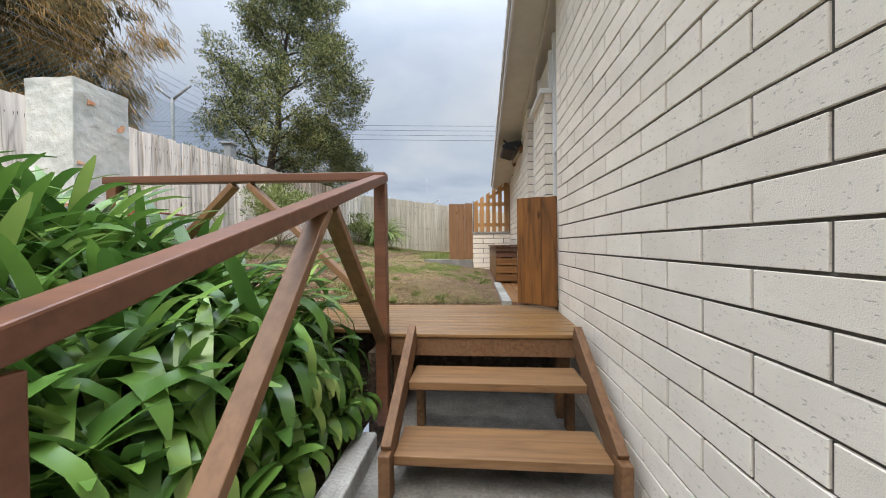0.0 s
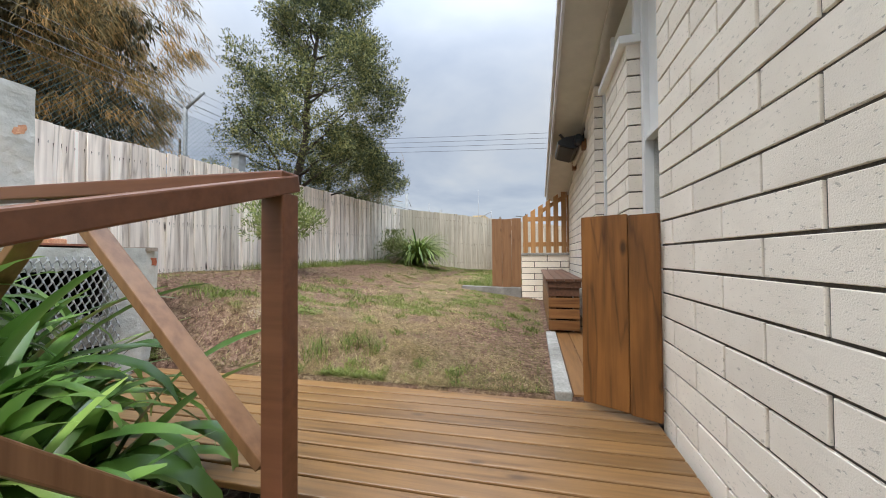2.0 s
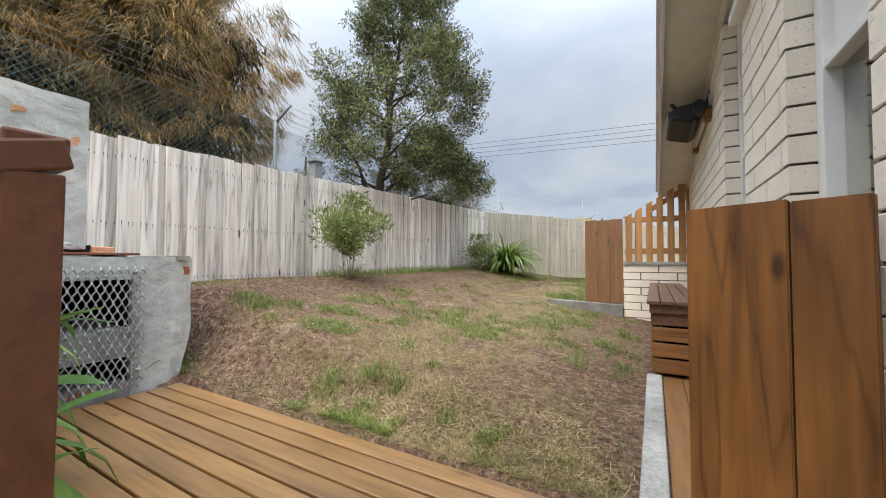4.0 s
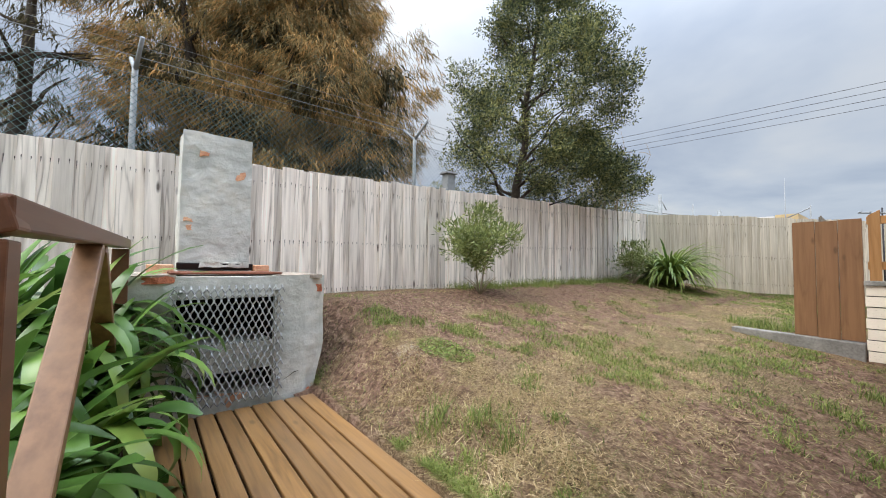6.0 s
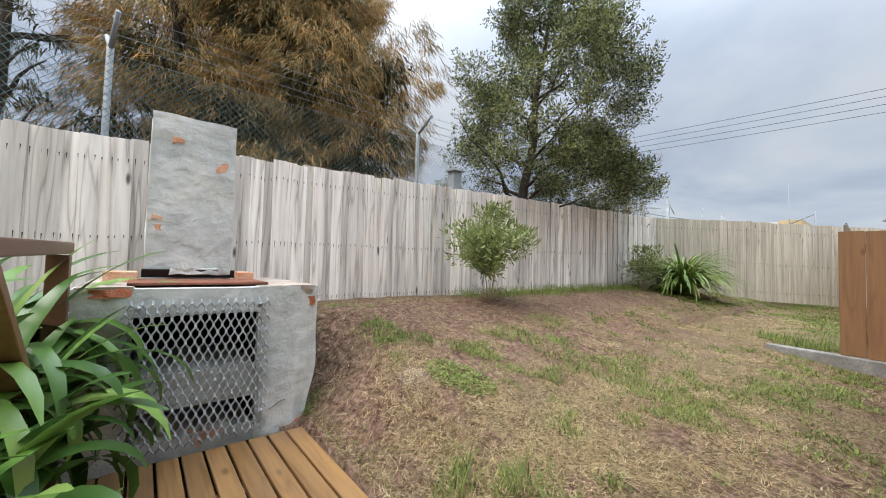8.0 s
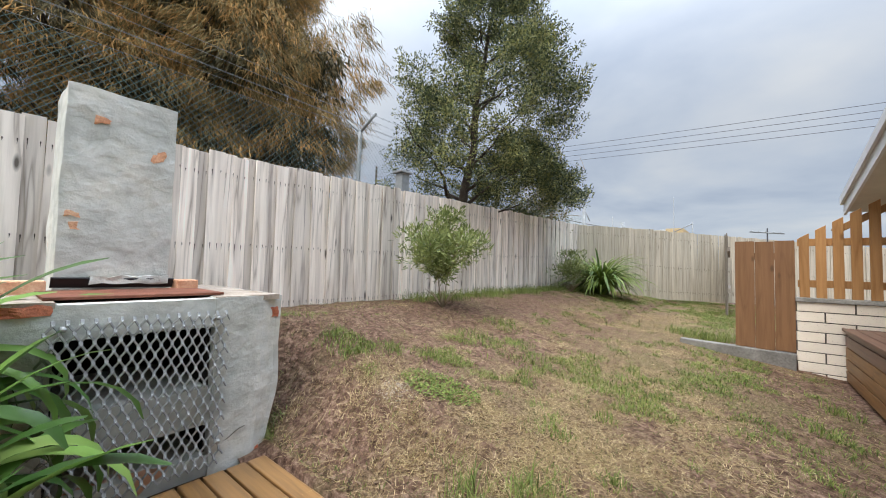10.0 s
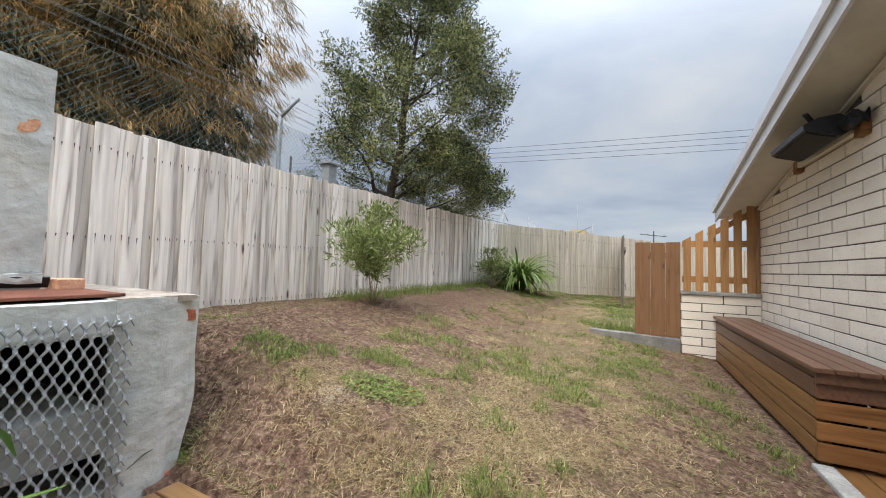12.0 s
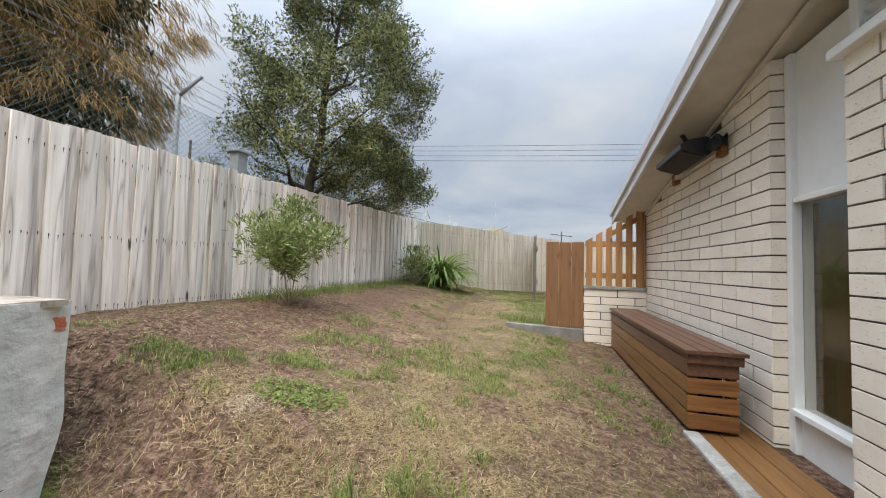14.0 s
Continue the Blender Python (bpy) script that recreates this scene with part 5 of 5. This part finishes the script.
def blades(name, n, seed, material, label, sheet, length, width, lift, category="grass"):
    """Short tapering blades bent once, each its own strip."""
    g = np.random.default_rng(seed)
    x, y = scatter(g, n, sheet)
    n = len(x)
    z = YARD.at(x, y)
    far = 1 + 0.16 * np.maximum(0, y - 2)
    a = g.uniform(0, 2 * math.pi, n)
    e = g.uniform(lift[0], lift[1], n)
    ln = length * g.uniform(0.35, 1.3, n)
    w = width * g.uniform(0.6, 1.35, n) * far
    d = np.stack([np.cos(a) * np.cos(e), np.sin(a) * np.cos(e), np.sin(e)], 1) * ln[:, None]
    sd = np.stack([-np.sin(a), np.cos(a), np.zeros(n)], 1) * w[:, None]
    p = np.stack([x, y, z + g.uniform(-0.002, 0.006, n)], 1)
    mid_p = p + d * 0.55
    tip = p + d * np.array([1.1, 1.1, 0.72]) + np.stack([g.normal(0, 0.12, n) * ln, g.normal(0, 0.12, n) * ln, np.zeros(n)], 1)
    for q in (mid_p, tip):
        q[:, 2] = np.maximum(q[:, 2], YARD.at(q[:, 0], q[:, 1]) + 0.002)
    v = np.stack([p - sd, p + sd, mid_p + sd * 0.8, mid_p - sd * 0.8, tip], 1).reshape(-1, 3)
    base = (np.arange(n) * 5).tolist()
    faces = [f for i in base for f in ((i, i + 1, i + 2, i + 3), (i + 3, i + 2, i + 4))]
    me = bpy.data.meshes.new(name)
    me.from_pydata(v.tolist(), [], faces)
    me.materials.append(material)
    return tagged(new(name, me), label, category, "", "stuff")


GREEN, DRY = Sheet(green_patch), Sheet(straw_patch)
blades("grass_green", 60000, 41, M_GRASS, "short green grass in scattered clumps", GREEN, 0.042, 0.0018, (0.35, 1.35))
blades("grass_olive", 42000, 44, M_FADED, "fading olive grass among the dry", Sheet(lambda x, y: min(1, 0.06 + 0.5 * green_patch(x, y) + 0.3 * straw_patch(x, y) + 0.3 * smooth01(-1.7, -0.8, x))), 0.036, 0.0012, (0.15, 1.0))
blades("grass_straw", 110000, 42, M_STRAW, "dry straw-coloured mown grass", DRY, 0.04, 0.001, (0.0, 0.45))
blades("straw_litter", 7000, 43, M_STRAW, "long cut dry stalks lying on the soil", Sheet(lambda x, y: 0.3 + 0.7 * straw_patch(x, y)), 0.1, 0.001, (0.0, 0.1), "straw")
blades("leaf_litter", 14000, 46, M_MULCH, "dead brown leaves and bark chips on the soil", Sheet(lambda x, y: 0.14 + smooth01(-2.9, -3.5, x) * smooth01(8, 5, y)), 0.03, 0.005, (0.0, 0.35), "litter")


def tuft(x, y, n, h, seed, mat=M_GRASS, label="long green grass tuft in the lawn", spread=0.12):
    rng = random.Random(seed)
    verts, faces = [], []
    z = lawn_z(x, y)
    for _ in range(n):
        a, r = rng.uniform(0, 6.283), spread * rng.random() ** 0.7
        strap_leaf(verts, faces, (x + r * math.cos(a), y + r * math.sin(a), lawn_z(x + r * math.cos(a), y + r * math.sin(a)) - 0.005), rng.uniform(0, 6.28), h * rng.uniform(0.5, 1.2), rng.uniform(0.7, 1.5), rng.uniform(0.2, 1.6), 0.0022, 0.05, 4)
    ob = new("grass_tuft", mesh_list("grass_tuft", [v - Vector((x, y, z)) for v in verts], faces, mat))
    ob.location = (x, y, z)
    tagged(ob, label, "grass", "grass tufts")


TUFTS = [(-3.19, 1.62, 0.07, 0.14), (-2.98, 1.84, 0.06, 0.13), (-2.8, 2.05, 0.05, 0.12), (-2.34, 2.66, 0.06, 0.14), (-2.86, 2.72, 0.07, 0.2), (-1.77, 1.82, 0.05, 0.07), (-1.72, 1.36, 0.11, 0.09),
         (-1.9, 1.25, 0.13, 0.1), (-1.55, 1.36, 0.09, 0.08), (-1.49, 1.63, 0.05, 0.06), (-1.09, 2.69, 0.04, 0.1), (-1.47, 5.3, 0.14, 0.2), (-1.3, 5.45, 0.15, 0.2), (-1.7, 5.6, 0.12, 0.2),
         (-3.0, 3.4, 0.06, 0.2), (-1.68, 2.19, 0.05, 0.07), (-0.75, 3.2, 0.06, 0.12), (-0.6, 3.8, 0.07, 0.12), (-0.55, 2.6, 0.06, 0.1), (-2.1, 3.3, 0.05, 0.15), (-2.6, 3.0, 0.05, 0.15)]
for k, (tx, ty, th, ts) in enumerate(TUFTS):
    tuft(tx, ty, int(50 + 4500 * ts * ts), th, 200 + k, spread=ts)
for k in range(16):
    ty = 3.4 + 0.35 * k
    tuft(-4.1 + 0.16 * math.sin(k * 2.1), ty, 260, 0.13, 300 + k, label="long green grass tuft along the fence", spread=0.28)


def weed_mat(x, y, r, n, seed):
    """A low mat of small round clover leaves."""
    rng = random.Random(seed)
    verts, faces = [], []
    for _ in range(n):
        a, q = rng.uniform(0, 6.283), r * rng.random() ** 0.6
        px, py = x + math.cos(a) * q * 1.3, y + math.sin(a) * q * 0.75
        c = Vector((px, py, lawn_z(px, py) + rng.uniform(0.004, 0.018)))
        s = rng.uniform(0.005, 0.009)
        u = Vector((rng.gauss(0, 1), rng.gauss(0, 1), rng.gauss(0, 0.35))).normalized() * s
        w = Vector((-u.y, u.x, rng.gauss(0, 0.3) * s))
        i = len(verts)
        verts.extend((c - u, c - w, c + u, c + w))
        faces.append((i, i + 1, i + 2, i + 3))
    tagged(new("weed_mat", mesh_list("weed_mat", verts, faces, M_GRASS, False)), "low mat of small green clover leaves", "weeds", "", "stuff")


weed_mat(-2.42, 1.72, 0.2, 1300, 61)


def crumbs(name, n, seed, material, place, size, label):
    """Loose soil crumbs: small uneven lumps resting on the ground."""
    rng = random.Random(seed)
    verts, faces = [], []
    for _ in range(n):
        x, y = place(rng)
        s = size * (0.3 + rng.random() ** 3)
        c = Vector((x, y, lawn_z(x, y) + s * 0.25))
        i = len(verts)
        for d in ((1, 0, 0), (0, 1, 0), (-1, 0, 0), (0, -1, 0), (0, 0, 0.8), (0, 0, -0.6)):
            verts.append(c + Vector(d) * s * rng.uniform(0.6, 1.2) + Vector((rng.gauss(0, 0.15), rng.gauss(0, 0.15), 0)) * s)
        for k in range(4):
            faces.append((i + k, i + (k + 1) % 4, i + 4))
            faces.append((i + (k + 1) % 4, i + k, i + 5))
    tagged(new(name, mesh_list(name, verts, faces, material, False)), label, "soil", "", "stuff")


def soil_place(rng):
    while True:
        y = DECK_BACK + 0.04 + 5 * rng.random() ** 2
        x = rng.uniform(-4.3, -0.46)
        if rng.random() < 0.15 + 0.85 * smooth01(-1.2, -2.8, x):
            return x, y


M_CRUMB = stained("brown_soil_crumb", [(0.3, (0.09, 0.05, 0.034)), (0.7, (0.22, 0.14, 0.10))], 0.95, 9, 60, 0.4)
M_ASH = stained("pale_ash", [(0.3, (0.24, 0.19, 0.15)), (0.7, (0.42, 0.36, 0.30))], 0.95, 9, 60, 0.4)
crumbs("soil_crumbs", 7000, 71, M_CRUMB, soil_place, 0.007, "loose brown soil crumbs")
crumbs("ash_crumbs", 600, 72, M_ASH, lambda r: (-2.58 + r.gauss(0, 0.06), 1.53 + r.gauss(0, 0.05)), 0.0045, "pale scatter of ash on the soil")


# ---- beyond the fence ----
def build_cables():
    t = thing("power_lines", -34, 28, -0.3, "four thin black overhead cables between far poles", "cables")
    for k in range(4):
        z = 10.3 - 0.4 * k
        bm = bmesh.new()
        tube(bm, [(lerp(-34, 60, i / 24), lerp(28, 31, i / 24), z - 0.024 * lerp(-34, 60, i / 24) + 0.0004 * (lerp(-34, 60, i / 24) - 13) ** 2) for i in range(25)], 0.014, 4)
        part("cable", bm, M_CABLE, t, smooth=True)
    for x, y in ((-34, 28), (60, 31)):
        bm = bmesh.new()
        tube(bm, [(x, y, -0.5), (x, y, 12.4)], [0.16, 0.11], 8)
        part("pole", bm, M_BARK, t, smooth=True)


build_cables()


def build_far_shed():
    s = thing("shed", -4.6, 24, 0, "low tan shed with a pale flat roof beyond the fence", "building")
    part("wall", boxed(-4.3, -3.53, 22.5, 25, -0.3, 3.33), plain("tan_shed_wall", (0.55, 0.43, 0.24), 0.8), s)
    # closed box; its dark colour stands in for the shade of a bay
    part("lean_to", boxed(-6.3, -4.31, 22.7, 25, -0.3, 3.1), M_BARK, s, "solid dark block for the shade in an open bay")
    part("roof", boxed(-6.4, -4.31, 22.4, 25.2, 3.16, 3.27), M_FASCIA, s)
    part("roof_post", boxed(-4.36, -4.305, 22.42, 22.5, -0.3, 3.155), M_FASCIA, s)
    g = thing("pipe_fence", -4.9, 11.6, -0.2, "galvanised pipe fence beyond the palings", "fence")
    for x, zt, r in ((-4.91, 2.97, 0.055), (-5.65, 2.75, 0.02), (-4.09, 2.6, 0.018)):
        bm = bmesh.new()
        tube(bm, [(x, 11.6, -0.2), (x, 11.6, zt)], r, 8)
        part("post", bm, M_GALV, g, smooth=True)
    bm = bmesh.new()
    tube(bm, [(-5.64, 11.6, 2.64), (-4.92, 11.6, 2.44), (-4.09, 11.6, 2.25)], 0.016, 6)
    part("rail", bm, M_GALV, g, smooth=True)
    bm = bmesh.new()
    tube(bm, [(-4.9, 11.6, 2.86), (-4.75, 11.6, 2.5)], 0.016, 6)
    part("stay", bm, M_GALV, g, smooth=True)
    p = thing("yard_post", -6.35, 22.3, -0.3, "grey post with a stay beyond the fence", "post")
    bm = bmesh.new()
    tube(bm, [(-6.35, 22.3, -0.3), (-6.35, 22.3, 3.75)], 0.1, 8)
    part("post", bm, M_GALV, p, smooth=True)
    bm = bmesh.new()
    tube(bm, [(-6.3, 22.3, 3.5), (-5.7, 22.3, 3.05)], 0.04, 6)
    part("stay", bm, M_GALV, p, smooth=True)
    m = thing("aerial_mast", -3.55, 22.2, -0.3, "thin aerial mast with a pipe frame beyond the fence", "mast")
    bm = bmesh.new()
    tube(bm, [(-3.9, 22.2, -0.3), (-3.9, 22.2, 4.9)], [0.035, 0.015], 6)
    part("mast", bm, M_GALV, m, smooth=True)
    bm = bmesh.new()
    tube(bm, [(-3.1, 22.2, -0.3), (-3.1, 22.2, 3.6)], 0.03, 6)
    part("upright", bm, M_GALV, m, smooth=True)
    bm = bmesh.new()
    tube(bm, [(-3.9, 22.2, 3.1), (-3.1, 22.2, 3.5)], 0.025, 6)
    part("brace", bm, M_GALV, m, smooth=True)
    a = thing("aerial", -0.75, 9.8, 0.2, "small rooftop aerial beyond the gate", "aerial")
    bm = bmesh.new()
    tube(bm, [(-0.75, 9.8, 0.2), (-0.75, 9.8, 1.92)], 0.012, 6)
    part("mast", bm, M_CABLE, a, smooth=True)
    bm = bmesh.new()
    tube(bm, [(-1.02, 9.8, 1.86), (-0.5, 9.8, 1.80)], 0.015, 6)
    for k in range(5):
        tube(bm, [(-1.0 + k * 0.11, 9.7, 1.86 - k * 0.012), (-0.98 + k * 0.11, 9.92, 1.9 - k * 0.012)], 0.007, 4)
    part("boom", bm, M_GALV, a, smooth=True)


build_far_shed()


# ---- bricks, last ----
BRICK_MESH = {}


def brick_mesh(ln, axis, course=COURSE):
    """A pressed concrete brick face, edges eased; length along y (axis 1) or x (axis 0)."""
    key = (round(ln, 3), axis, course)
    if key not in BRICK_MESH:
        h, d, e = (0.0457 if course > 0.097 else 0.0428), 0.06, 0.0016
        a = ln / 2
        front = [(-a + e, -h + e), (a - e, -h + e), (a - e, h - e), (-a + e, h - e)]
        mid_ = [(-a, -h), (a, -h), (a, h), (-a, h)]
        v, f = [], []
        for ring, depth in ((front, 0.0), (mid_, e), (mid_, d)):
            for p, z in ring:
                v.append((depth, p, z) if axis == 1 else (p, depth, z))
        f.append((0, 1, 2, 3))
        for r in (0, 4):
            for i in range(4):
                j = (i + 1) % 4
                f.append((r + i, r + 4 + i, r + 4 + j, r + j))
        me = bpy.data.meshes.new("brick")
        me.from_pydata(v, [], f)
        me.materials.append(M_BRICK)
        bm = bmesh.new()
        bm.from_mesh(me)
        bmesh.ops.recalc_face_normals(bm, faces=bm.faces)
        if (bm.faces[0].normal.x if axis == 1 else bm.faces[0].normal.y) > 0:
            bmesh.ops.reverse_faces(bm, faces=bm.faces)
        bm.to_mesh(me)
        bm.free()
        BRICK_MESH[key] = me
    return BRICK_MESH[key]


def lay(parent, a0, a1, z0, top, phase, axis=1, other=0.0, limit=300, cut=0.0, course=COURSE, low=COURSE_0, head=0.05):
    """Courses of bricks from a0 to a1; past the limit they are joined into one part."""
    rng = random.Random(7)
    k0 = math.floor((z0 - low) / course)
    count, spare = 0, []
    todo = []
    for k in range(k0, 60):
        zc = low + (k + 0.5) * course
        if zc - 0.05 < z0 - 0.06:
            continue
        first = phase + (BRICK / 2 if k % 2 else 0)
        a = first - math.ceil((first - a0) / BRICK) * BRICK
        while a < a1:
            s, e = max(a, a0) + 0.0062, min(a + BRICK, a1) - 0.0062
            if a >= a0 - 1e-6:
                s = a + 0.0062
            else:
                s = a0
            if a + BRICK > a1:
                e = a1
            a += BRICK
            if e - s < 0.03:
                continue
            if zc + 0.045 > top((s + e) / 2) + head:
                continue
            todo.append((s, e, zc))
    todo.sort(key=lambda q: abs((q[0] + q[1]) / 2 - cut))
    for s, e, zc in todo:
        mid_, ln = (s + e) / 2, e - s
        j = rng.uniform(-0.0012, 0.0012)
        at = Vector((other + j, mid_, zc)) if axis == 1 else Vector((mid_, other + j, zc))
        if count < limit:
            ob = new("brick", brick_mesh(ln, axis, course))
            ob.parent = parent
            ob.location = at - ORIGIN[parent]
            count += 1
        else:
            spare.append((brick_mesh(ln, axis, course), at))
    if spare:
        v, f = [], []
        for me, at in spare:
            i = len(v)
            v += [q.co + at for q in me.vertices]
            f += [tuple(i + x for x in p.vertices) for p in me.polygons]
        tagged(list_part("bricks", v, f, M_BRICK, parent, "more bricks of the same wall", smooth=False), kind="stuff")


# the near wall's courses, then the slightly tighter ones past the window
FINE, FINE_0 = 0.0946, -0.529
lay(WALLS["near"], -9, WALL_END, PATH_Z - 0.1, rake, 0.5075, cut=-0.6)
lay(WALLS["pier"], *PIER, -0.2, lambda y: 1.88, 1.64, course=FINE, low=FINE_0)
lay(WALLS["far"], FAR[0], FAR[1], -0.2, rake, FAR[0], cut=3.2, course=FINE, low=FINE_0)
lay(WALLS["low"], -0.72, -0.006, -0.2, lambda x: 0.69, -0.72, 0, 5.06, course=FINE, low=FINE_0 + 0.033)


def wall_ends():
    """Return faces of the brickwork at the window gaps, course by course."""
    for key, y, z1 in (("pier", PIER[0], 1.91), ("far", FAR[0], rake(FAR[0]) - 0.03)):
        w = WALLS[key]
        me = brick_mesh(0.088, 0, FINE)
        k = math.ceil((-0.2 - FINE_0) / FINE)
        while FINE_0 + (k + 1) * FINE < z1 + 0.03:
            ob = new("brick", me)
            ob.parent = w
            ob.location = Vector((0.0465, y - 0.0005, FINE_0 + (k + 0.5) * FINE)) - ORIGIN[w]
            k += 1


wall_ends()
